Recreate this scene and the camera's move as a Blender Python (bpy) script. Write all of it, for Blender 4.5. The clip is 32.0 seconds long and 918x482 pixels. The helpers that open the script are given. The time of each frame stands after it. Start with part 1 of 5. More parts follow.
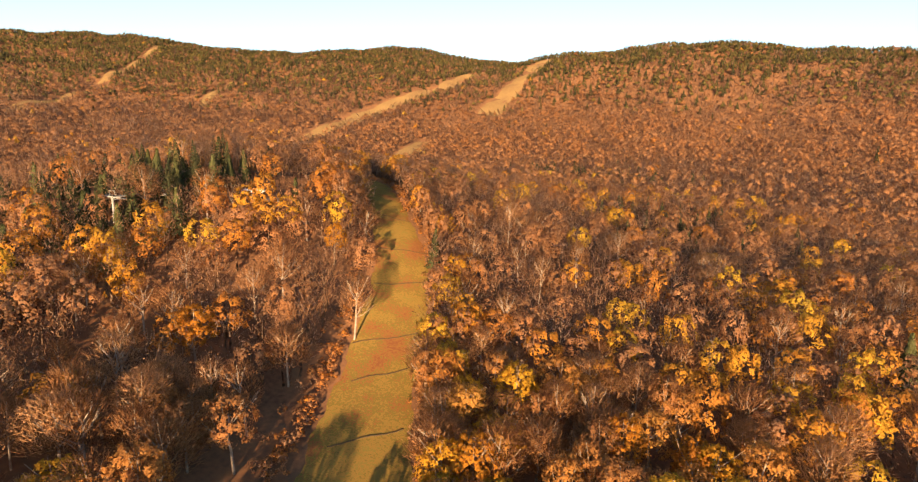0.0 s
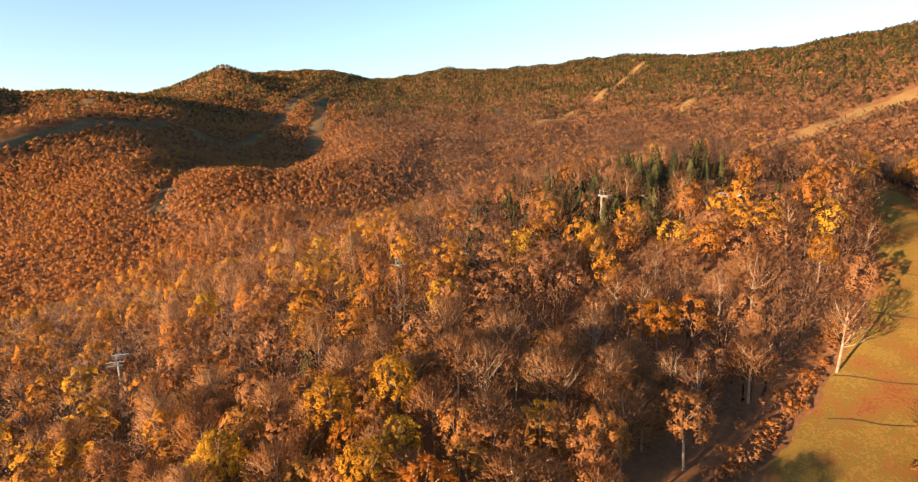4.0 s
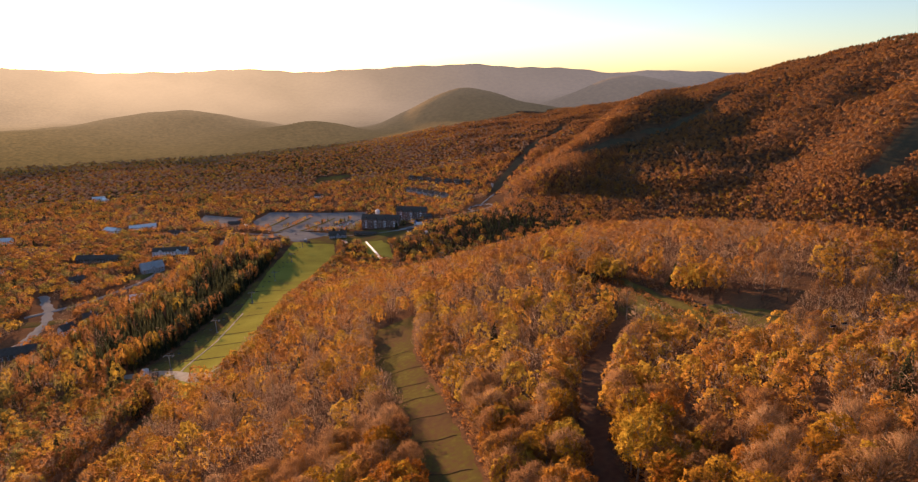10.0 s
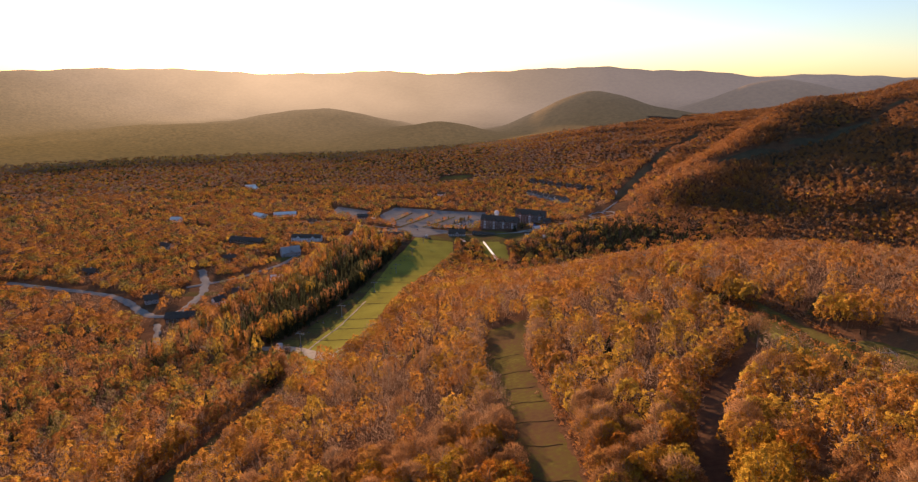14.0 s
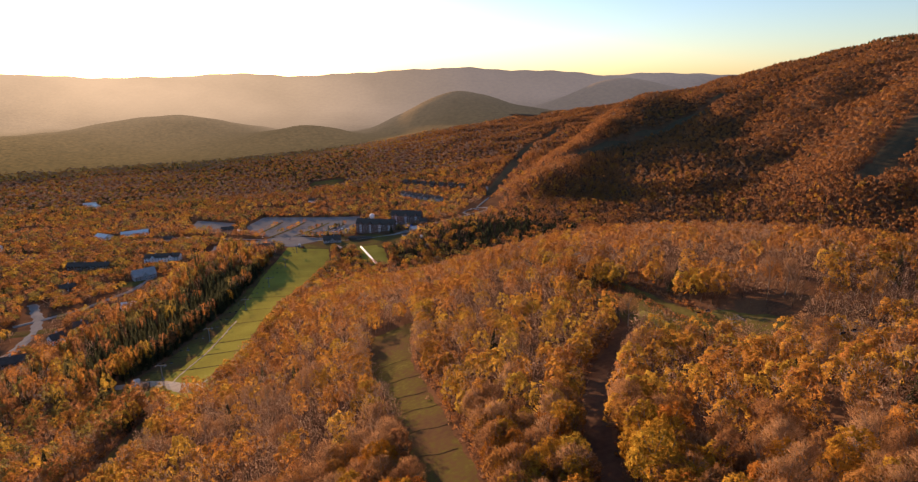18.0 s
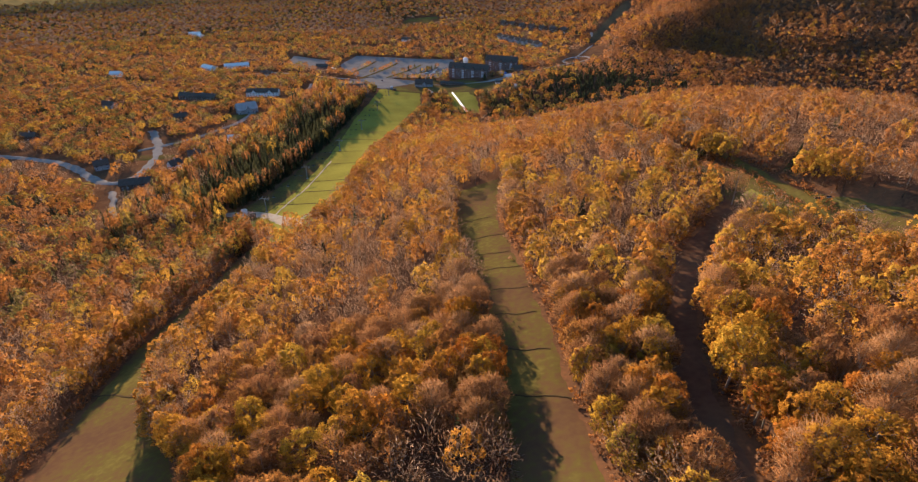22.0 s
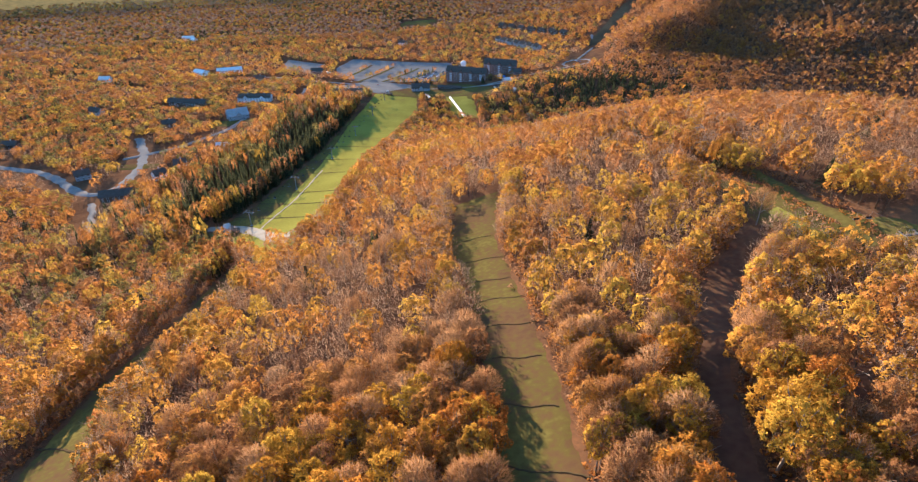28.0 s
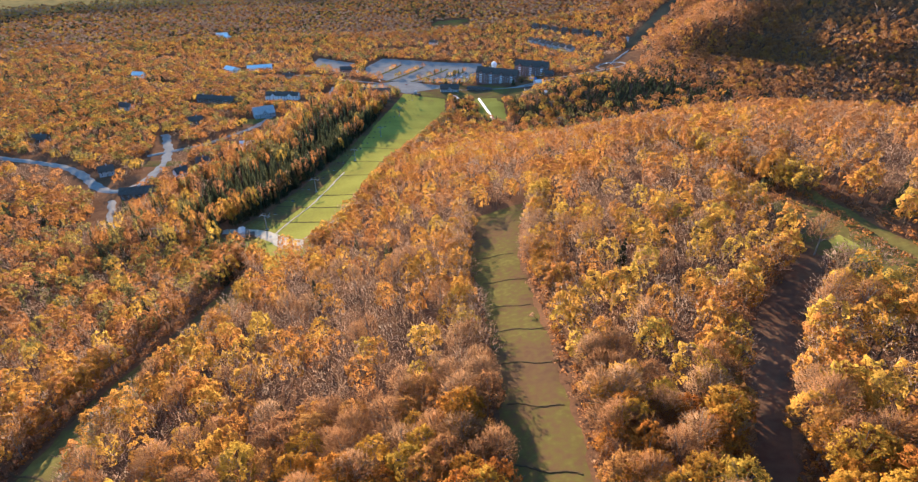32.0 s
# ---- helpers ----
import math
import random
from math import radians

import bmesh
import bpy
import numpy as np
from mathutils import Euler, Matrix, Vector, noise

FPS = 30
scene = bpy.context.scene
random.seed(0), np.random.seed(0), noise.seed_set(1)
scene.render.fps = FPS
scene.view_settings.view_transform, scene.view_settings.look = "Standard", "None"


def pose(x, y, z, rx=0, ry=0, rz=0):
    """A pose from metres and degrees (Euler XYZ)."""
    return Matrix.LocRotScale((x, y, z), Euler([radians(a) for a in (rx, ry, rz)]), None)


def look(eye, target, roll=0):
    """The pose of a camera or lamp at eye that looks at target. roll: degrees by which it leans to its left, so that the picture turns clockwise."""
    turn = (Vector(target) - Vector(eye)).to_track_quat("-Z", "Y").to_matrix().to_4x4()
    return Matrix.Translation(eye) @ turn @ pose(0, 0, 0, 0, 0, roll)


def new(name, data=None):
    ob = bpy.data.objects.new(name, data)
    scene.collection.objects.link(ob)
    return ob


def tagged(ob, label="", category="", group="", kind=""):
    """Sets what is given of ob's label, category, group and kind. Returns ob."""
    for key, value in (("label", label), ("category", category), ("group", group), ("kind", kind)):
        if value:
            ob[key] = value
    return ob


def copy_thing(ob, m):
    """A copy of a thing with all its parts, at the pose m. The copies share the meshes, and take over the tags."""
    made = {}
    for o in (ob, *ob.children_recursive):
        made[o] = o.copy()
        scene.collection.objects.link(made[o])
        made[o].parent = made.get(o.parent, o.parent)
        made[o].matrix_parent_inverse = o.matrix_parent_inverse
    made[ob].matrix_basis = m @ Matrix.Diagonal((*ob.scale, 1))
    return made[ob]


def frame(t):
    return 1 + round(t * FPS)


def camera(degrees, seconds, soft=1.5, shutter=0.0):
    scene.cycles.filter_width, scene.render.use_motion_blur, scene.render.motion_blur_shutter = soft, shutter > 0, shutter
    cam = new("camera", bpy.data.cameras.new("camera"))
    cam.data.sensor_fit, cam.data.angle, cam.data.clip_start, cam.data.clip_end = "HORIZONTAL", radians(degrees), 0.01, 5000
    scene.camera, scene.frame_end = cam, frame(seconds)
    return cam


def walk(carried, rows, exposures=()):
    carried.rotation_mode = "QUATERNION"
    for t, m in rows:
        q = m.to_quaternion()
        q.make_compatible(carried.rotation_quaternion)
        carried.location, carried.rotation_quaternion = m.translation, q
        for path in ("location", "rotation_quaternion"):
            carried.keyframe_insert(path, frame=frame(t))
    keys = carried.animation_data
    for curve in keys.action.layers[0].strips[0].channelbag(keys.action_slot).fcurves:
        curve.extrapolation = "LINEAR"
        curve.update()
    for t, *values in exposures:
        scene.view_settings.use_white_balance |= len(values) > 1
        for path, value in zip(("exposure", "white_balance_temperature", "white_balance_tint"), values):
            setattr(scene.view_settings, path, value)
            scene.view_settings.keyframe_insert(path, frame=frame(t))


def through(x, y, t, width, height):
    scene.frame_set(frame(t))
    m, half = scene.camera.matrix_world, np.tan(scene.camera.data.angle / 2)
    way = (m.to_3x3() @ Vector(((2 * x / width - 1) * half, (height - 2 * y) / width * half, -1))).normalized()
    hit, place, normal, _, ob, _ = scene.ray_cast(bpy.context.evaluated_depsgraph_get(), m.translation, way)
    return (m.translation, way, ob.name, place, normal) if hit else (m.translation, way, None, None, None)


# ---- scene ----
cam = camera(79.90, 32.0, soft=1.25)
# seconds, eye, turn to the left, tilt, lean
FLIGHT = [
    (0, 11.37, 2.21, 297.38, -148.70, -9.91, 1.14),
    (0.5, 11.45, 2.44, 297.12, -146.44, -9.91, 0.91),
    (1, 11.85, 2.82, 296.85, -141.34, -9.87, 0.59),
    (1.5, 11.96, 3.33, 296.73, -133.44, -9.84, 0.36),
    (2, 11.73, 3.85, 296.70, -126.86, -9.83, 0.10),
    (2.5, 11.51, 4.38, 296.63, -120.56, -9.75, -0.12),
    (4.5, 10.91, 5.31, 296.31, -95.66, -9.29, -0.71),
    (5, 10.04, 5.66, 296.51, -88.28, -9.15, -0.66),
    (5.5, 9.09, 6.09, 296.87, -81.00, -9.06, -0.77),
    (6, 7.73, 6.61, 297.27, -73.05, -9.00, -0.58),
    (6.5, 6.17, 6.90, 297.50, -63.13, -8.87, -0.59),
    (7, 4.56, 6.89, 297.66, -51.87, -8.73, -0.62),
    (7.5, 2.93, 6.85, 297.56, -40.45, -8.56, -0.55),
    (8, 1.74, 6.76, 297.06, -28.80, -8.13, -0.33),
    (8.5, 1.42, 6.27, 296.78, -18.96, -8.13, -0.23),
    (9, 1.46, 5.20, 296.93, -12.69, -10.17, -0.10),
    (9.5, 1.30, 3.94, 297.34, -8.86, -15.29, -0.10),
    (10, 1.14, 3.20, 297.85, -5.08, -16.59, 0.03),
    (10.5, 1.04, 2.94, 298.17, -2.67, -16.60, 0.05),
    (11, 0.87, 2.71, 298.33, -1.23, -16.61, 0.12),
    (11.5, 0.41, 2.28, 298.66, -0.67, -16.60, 0.12),
    (12, -0.23, 1.36, 299.25, 1.69, -16.67, 0.15),
    (12.5, -0.40, 0.35, 299.73, 6.24, -16.62, 0.39),
    (13, -0.19, -0.04, 299.94, 7.27, -16.59, 0.38),
    (13.5, -0.11, 0.05, 299.91, 7.49, -16.49, 0.45),
    (14, 0.08, 0.75, 299.46, 7.56, -16.44, 0.50),
    (14.5, 0.51, 2.13, 298.61, 3.79, -16.31, 0.32),
    (15, 0.79, 3.27, 297.89, -2.37, -16.18, 0.11),
    (15.5, 0.62, 3.66, 297.72, -5.09, -16.14, 0.07),
    (17.5, -0.01, 7.40, 297.59, -6.43, -15.98, -0.17),
    (18, -0.12, 8.65, 297.79, -5.69, -16.27, -0.23),
    (18.5, -0.22, 9.83, 297.99, -4.84, -17.29, -0.21),
    (19, -0.38, 10.75, 298.20, -3.81, -18.51, -0.20),
    (19.5, -0.53, 11.46, 298.27, -2.48, -19.68, -0.17),
    (20, -0.69, 12.02, 298.31, -0.99, -22.82, -0.08),
    (20.5, -0.87, 12.51, 298.54, 0.56, -27.10, 0.01),
    (21, -1.04, 13.24, 298.94, 2.23, -31.35, 0.08),
    (21.5, -1.22, 14.34, 299.29, 3.40, -31.91, 0.21),
    (22, -1.38, 15.67, 299.41, 4.08, -31.90, 0.33),
    (22.5, -1.47, 17.12, 299.39, 4.69, -31.86, 0.30),
    (23, -1.54, 18.75, 299.28, 5.08, -31.86, 0.35),
    (23.5, -1.56, 20.58, 298.94, 5.29, -31.86, 0.26),
    (24, -1.48, 22.50, 298.42, 5.30, -31.86, 0.24),
    (24.5, -1.40, 24.51, 297.79, 5.16, -31.81, 0.15),
    (25, -1.37, 26.61, 297.12, 5.06, -31.78, 0.13),
    (25.5, -1.47, 28.70, 296.48, 4.76, -31.73, 0.14),
    (27.5, -1.22, 38.21, 294.77, 4.12, -31.66, 0.10),
    (28, -1.12, 40.71, 294.31, 4.04, -31.63, 0.08),
    (28.5, -1.22, 43.01, 293.99, 4.13, -31.62, 0.24),
    (29, -1.17, 45.33, 293.59, 5.32, -31.58, 0.42),
    (29.5, -0.89, 47.96, 292.95, 5.91, -31.61, 0.33),
    (30, -0.57, 50.72, 292.23, 6.21, -31.59, 0.27),
    (30.5, -0.30, 53.31, 291.74, 6.33, -31.58, 0.26),
    (31, -0.10, 55.83, 291.36, 6.51, -31.58, 0.24),
    (31.5, 0.07, 58.45, 290.90, 6.75, -31.61, 0.21),
    (32, 0.22, 61.10, 290.42, 7.30, -31.62, 0.17),
]
EXPOSURES = [(0, 2.02, 7800, 20), (2, 2.05, 7800, 21), (5, 1.85, 7600, 22), (7, 1.52, 7400, 25), (9, 1.3, 7100, 28), (13, 1.15, 6900, 30), (19, 1.12, 6600, 26), (20, 1.35, 6300, 20), (21, 1.42, 6200, 17), (23, 1.8, 5800, 13), (28, 2.18, 5300, 8), (32, 2.24, 5150, 6)]
walk(cam, [(t, pose(x, y, z, 90 + tilt, 0, turn) @ pose(0, 0, 0, 0, 0, lean)) for t, x, y, z, turn, tilt, lean in FLIGHT], EXPOSURES)

# ---- evening sky and low sun ----
SUN_BEARING, SUN_RISE = 25.5, 7.0
world = bpy.data.worlds.new("evening_sky")
scene.world = world
world.use_nodes = True
wn = world.node_tree.nodes
sky = wn.new("ShaderNodeTexSky")
sky.sky_type, sky.sun_disc = "NISHITA", False
sky.sun_elevation, sky.sun_rotation = radians(SUN_RISE - 0.3), radians(-SUN_BEARING)
sky.air_density, sky.dust_density, sky.ozone_density = 1.0, 0.4, 2.9
wn["Background"].inputs["Strength"].default_value = 0.132
world.node_tree.links.new(sky.outputs[0], wn["Background"].inputs["Color"])
lamp = bpy.data.lights.new("sun", "SUN")
lamp.energy, lamp.angle, lamp.color = 5.0, radians(0.6), (1.0, 0.72, 0.43)
sun = new("sun", lamp)
sun.matrix_world = look((-434, 901, 100 + 1000 * math.tan(radians(SUN_RISE))), (0, 0, 100))

# ---- materials ----
def material(name):
    m = bpy.data.materials.new(name)
    m.use_nodes = True
    m.node_tree.nodes.remove(m.node_tree.nodes["Principled BSDF"])
    return m, m.node_tree.nodes, m.node_tree.links


def ramp_node(nodes, stops):
    r = nodes.new("ShaderNodeValToRGB")
    e = r.color_ramp.elements
    while len(e) < len(stops):
        e.new(1.0)
    for el, (p, c) in zip(e, stops):
        el.position, el.color = p, (*c, 1)
    return r


def noise_node(nodes, links, scale, detail=4, where=None):
    n = nodes.new("ShaderNodeTexNoise")
    n.inputs["Scale"].default_value, n.inputs["Detail"].default_value = scale, detail
    if where is None:
        where = nodes.new("ShaderNodeNewGeometry").outputs["Position"]
    links.new(where, n.inputs["Vector"])
    return n


def mix_colour(nodes, links, blend, factor, a, b):
    m = nodes.new("ShaderNodeMix")
    m.data_type, m.blend_type = "RGBA", blend
    if hasattr(factor, "is_output"):
        links.new(factor, m.inputs[0])
    else:
        m.inputs[0].default_value = factor
    for socket, v in ((m.inputs[6], a), (m.inputs[7], b)):
        if hasattr(v, "is_output"):
            links.new(v, socket)
        else:
            socket.default_value = (*v, 1)
    return m.outputs[2]


def surface(name, stops, scale, fine, roughness=0.85, metallic=0.0, bump=0.3, reach=0.3, object_space=False, gloss=0.05):
    """Two scales of noise on a ramp of colours, with relief."""
    m, n, l = material(name)
    where = n.new("ShaderNodeTexCoord").outputs["Object"] if object_space else None
    big, small = noise_node(n, l, scale, 5, where), noise_node(n, l, fine, 6, where)
    add = n.new("ShaderNodeMath")
    add.operation = "MULTIPLY_ADD"
    l.new(small.outputs[0], add.inputs[0])
    add.inputs[1].default_value = 0.6
    half = n.new("ShaderNodeMath")
    half.operation = "MULTIPLY_ADD"
    l.new(big.outputs[0], half.inputs[0])
    half.inputs[1].default_value, half.inputs[2].default_value = 0.9, -0.25
    l.new(half.outputs[0], add.inputs[2])
    r = ramp_node(n, stops)
    l.new(add.outputs[0], r.inputs[0])
    if gloss > 0.05:
        p = n.new("ShaderNodeBsdfPrincipled")
        p.inputs["Roughness"].default_value, p.inputs["Metallic"].default_value = roughness, metallic
        p.inputs["Specular IOR Level"].default_value = gloss
    else:
        p = n.new("ShaderNodeBsdfDiffuse")
        p.inputs["Roughness"].default_value = 0.2
    l.new(r.outputs[0], p.inputs[0])
    b = n.new("ShaderNodeBump")
    b.inputs["Strength"].default_value, b.inputs["Distance"].default_value = bump, reach
    l.new(small.outputs[0], b.inputs["Height"])
    l.new(b.outputs[0], p.inputs["Normal"])
    l.new(p.outputs[0], n["Material Output"].inputs[0])
    return m


def foliage(name, stops, source, through=0.35, spread=0.25, gaps=0.0, grain=3.6):
    """Leaves: the tone of the whole tree and a small spread from clump to clump; light comes partly through, and gaps open between the leaves."""
    m, n, l = material(name)
    if source == "tone":
        tone = n.new("ShaderNodeAttribute")
        tone.attribute_name = "tone"
        value = tone.outputs["Fac"]
    else:
        value = n.new("ShaderNodeObjectInfo").outputs["Random"]
    geo = n.new("ShaderNodeNewGeometry")
    shift = n.new("ShaderNodeMath")
    shift.operation = "MULTIPLY_ADD"
    l.new(geo.outputs["Random Per Island"], shift.inputs[0])
    shift.inputs[1].default_value = spread
    base = n.new("ShaderNodeMath")
    base.operation = "SUBTRACT"
    l.new(value, base.inputs[0])
    base.inputs[1].default_value = spread / 2
    l.new(base.outputs[0], shift.inputs[2])
    r = ramp_node(n, stops)
    l.new(shift.outputs[0], r.inputs[0])
    d, t, mix = n.new("ShaderNodeBsdfDiffuse"), n.new("ShaderNodeBsdfTranslucent"), n.new("ShaderNodeMixShader")
    speck, light = noise_node(n, l, grain, 2), ramp_node(n, [(0.32, (0.62, 0.6, 0.58)), (0.5, (1.0, 1.0, 1.0)), (0.68, (1.3, 1.3, 1.28))])
    l.new(speck.outputs[0], light.inputs[0])
    leaf = mix_colour(n, l, "MULTIPLY", 1.0, r.outputs[0], light.outputs[0])
    l.new(leaf, d.inputs[0])
    l.new(leaf, t.inputs[0])
    mix.inputs[0].default_value = through
    l.new(d.outputs[0], mix.inputs[1])
    l.new(t.outputs[0], mix.inputs[2])
    out = mix.outputs[0]
    if gaps:
        clear, cut, pick = n.new("ShaderNodeBsdfTransparent"), n.new("ShaderNodeMath"), n.new("ShaderNodeMixShader")
        cut.operation = "LESS_THAN"
        l.new(noise_node(n, l, grain * 0.62, 1).outputs[0], cut.inputs[0])
        cut.inputs[1].default_value = gaps
        l.new(cut.outputs[0], pick.inputs[0])
        l.new(out, pick.inputs[1])
        l.new(clear.outputs[0], pick.inputs[2])
        out = pick.outputs[0]
    l.new(out, n["Material Output"].inputs[0])
    return m


FALL = [(0.0, (0.28, 0.215, 0.17)), (0.07, (0.3, 0.2, 0.145)), (0.2, (0.29, 0.17, 0.105)), (0.34, (0.31, 0.145, 0.062)), (0.46, (0.37, 0.155, 0.042)),
        (0.6, (0.45, 0.22, 0.04)), (0.76, (0.46, 0.29, 0.045)), (0.86, (0.19, 0.155, 0.055)), (0.93, (0.05, 0.054, 0.028))]
M_FOREST = foliage("autumn_forest", FALL, "tone", 0.55, 0.08, 0.49, 3.0)
M_FAR = foliage("far_autumn_forest", FALL, "tone", 0.52, 0.08, 0.45, 1.8)
M_VALE = foliage("valley_forest", FALL, "tone", 0.58, 0.06, 0.49, 2.2)
M_MAPLE = foliage("maple_leaves", [(0.0, (0.35, 0.125, 0.026)), (0.2, (0.4, 0.17, 0.03)), (0.5, (0.43, 0.215, 0.032)), (0.85, (0.46, 0.262, 0.036)), (1.0, (0.42, 0.265, 0.04))], "random", 0.56, 0.12, 0.48)
M_BEECH = foliage("beech_leaves", [(0.0, (0.26, 0.125, 0.06)), (0.4, (0.32, 0.15, 0.058)), (0.8, (0.38, 0.18, 0.05)), (1.0, (0.4, 0.215, 0.06))], "random", 0.5, 0.2, 0.47)
M_TWIG = foliage("bare_twigs", [(0.0, (0.31, 0.15, 0.068)), (0.5, (0.37, 0.19, 0.09)), (1.0, (0.41, 0.235, 0.125))], "random", 0.5, 0.25)
M_SPRUCE = foliage("spruce_needles", [(0.0, (0.035, 0.042, 0.02)), (1.0, (0.07, 0.075, 0.032))], "random", 0.12, 0.4, 0.42)
M_BARK = surface("bark", [(0.3, (0.16, 0.12, 0.09)), (0.7, (0.32, 0.26, 0.2))], 0.8, 5.0, 0.9, bump=0.5, reach=0.05, object_space=True)
M_BIRCH = surface("birch_bark", [(0.3, (0.16, 0.13, 0.1)), (0.6, (0.28, 0.235, 0.19))], 1.0, 6.0, 0.8, bump=0.3, reach=0.03, object_space=True)
M_LITTER = surface("leaf_litter", [(0.25, (0.075, 0.042, 0.026)), (0.5, (0.145, 0.075, 0.04)), (0.75, (0.2, 0.1, 0.047))], 0.05, 0.9, 0.95, bump=0.06, reach=0.1)
M_GRASS = surface("meadow_grass", [(0.28, (0.11, 0.062, 0.036)), (0.42, (0.125, 0.075, 0.036)), (0.54, (0.125, 0.097, 0.03)), (0.75, (0.175, 0.145, 0.04))], 0.03, 0.5, 0.95, bump=0.06, reach=0.1)
M_DRY = surface("dry_grass", [(0.2, (0.085, 0.045, 0.03)), (0.5, (0.13, 0.072, 0.043)), (0.8, (0.17, 0.1, 0.055))], 0.03, 0.5, 0.95, bump=0.06, reach=0.1)
# mountain run grass twice: light tan stands for sun, dull brown for shade
M_RUN_SUN = surface("run_grass_sun_tone", [(0.2, (0.125, 0.078, 0.04)), (0.5, (0.18, 0.117, 0.052)), (0.8, (0.22, 0.15, 0.065))], 0.02, 0.3, 0.95, bump=0.06, reach=0.1)
M_RUN_SHADE = surface("run_grass_shade_tone", [(0.2, (0.065, 0.05, 0.03)), (0.5, (0.1, 0.075, 0.043)), (0.8, (0.14, 0.1, 0.055))], 0.02, 0.3, 0.95, bump=0.06, reach=0.1)
M_LAWN = surface("mown_grass", [(0.2, (0.19, 0.145, 0.045)), (0.42, (0.235, 0.21, 0.04)), (0.8, (0.315, 0.285, 0.058))], 0.03, 0.7, 0.95, bump=0.06, reach=0.1)
M_GRAVEL = surface("pale_gravel", [(0.2, (0.27, 0.22, 0.165)), (0.5, (0.4, 0.34, 0.265)), (0.8, (0.48, 0.42, 0.335))], 0.12, 2.0, 0.95, bump=0.06, reach=0.1)
M_DITCH = surface("wet_soil", [(0.2, (0.058, 0.041, 0.024)), (0.7, (0.1, 0.07, 0.036))], 0.3, 2.0, 0.9, bump=0.06, reach=0.1)

M_ASPHALT = surface("grey_asphalt", [(0.2, (0.2, 0.18, 0.16)), (0.7, (0.3, 0.272, 0.245))], 0.1, 3.0, 0.9, bump=0.06, reach=0.05)
M_LOT = surface("pale_parking_gravel", [(0.2, (0.17, 0.152, 0.138)), (0.7, (0.25, 0.225, 0.205))], 0.06, 1.5, 0.95, bump=0.06, reach=0.05)
M_BRICK = surface("red_brown_cladding", [(0.2, (0.2, 0.12, 0.095)), (0.8, (0.28, 0.175, 0.14))], 0.3, 4.0, 0.8)
M_SHINGLE = surface("dark_shingles", [(0.2, (0.085, 0.066, 0.052)), (0.8, (0.14, 0.112, 0.092))], 0.4, 5.0, 0.85)
M_BROWN = surface("brown_clapboard", [(0.2, (0.12, 0.085, 0.06)), (0.8, (0.2, 0.14, 0.1))], 0.3, 4.0, 0.8)
M_GREYWALL = surface("grey_clapboard", [(0.2, (0.3, 0.29, 0.28)), (0.8, (0.42, 0.41, 0.4))], 0.3, 4.0, 0.8)
M_WHITE = surface("white_paint", [(0.2, (0.68, 0.67, 0.65)), (0.8, (0.82, 0.81, 0.79))], 0.3, 4.0, 0.6, gloss=0.3)
M_TIN = surface("white_metal_roof", [(0.2, (0.62, 0.58, 0.53)), (0.8, (0.78, 0.74, 0.69))], 0.2, 3.0, 0.35, gloss=0.5)
M_STEEL = surface("galvanised_steel", [(0.2, (0.16, 0.16, 0.15)), (0.8, (0.26, 0.26, 0.25))], 0.5, 6.0, 0.9)
M_CABLE = surface("bright_steel_rope", [(0.2, (0.08, 0.07, 0.06)), (0.8, (0.14, 0.125, 0.11))], 0.5, 6.0, 0.9)
M_RUBBER = surface("black_rubber", [(0.2, (0.02, 0.02, 0.02)), (0.8, (0.04, 0.04, 0.04))], 1.0, 8.0, 0.8)
M_POLE = surface("weathered_wood", [(0.2, (0.16, 0.12, 0.09)), (0.8, (0.28, 0.22, 0.17))], 1.0, 8.0, 0.9)
M_BLUE = surface("blue_canvas", [(0.2, (0.08, 0.16, 0.36)), (0.8, (0.12, 0.22, 0.45))], 0.5, 6.0, 0.7)
M_STONE = surface("grey_stone", [(0.2, (0.22, 0.21, 0.2)), (0.8, (0.4, 0.38, 0.35))], 0.6, 4.0, 0.9)


def glass(name):
    m, n, l = material(name)
    p = n.new("ShaderNodeBsdfPrincipled")
    p.inputs["Base Color"].default_value, p.inputs["Roughness"].default_value = (0.03, 0.035, 0.045, 1), 0.08
    l.new(p.outputs[0], n["Material Output"].inputs[0])
    return m


M_GLASS = glass("dark_window_glass")


def car_paint(name):
    m, n, l = material(name)
    r = ramp_node(n, [(0.0, (0.02, 0.02, 0.025)), (0.3, (0.25, 0.25, 0.27)), (0.5, (0.7, 0.7, 0.7)), (0.7, (0.3, 0.03, 0.03)), (0.85, (0.04, 0.07, 0.2)), (1.0, (0.5, 0.5, 0.52))])
    r.color_ramp.interpolation = "CONSTANT"
    l.new(n.new("ShaderNodeObjectInfo").outputs["Random"], r.inputs[0])
    p = n.new("ShaderNodeBsdfPrincipled")
    l.new(r.outputs[0], p.inputs["Base Color"])
    p.inputs["Roughness"].default_value = 0.3
    l.new(p.outputs[0], n["Material Output"].inputs[0])
    return m


M_CAR = car_paint("car_paint")


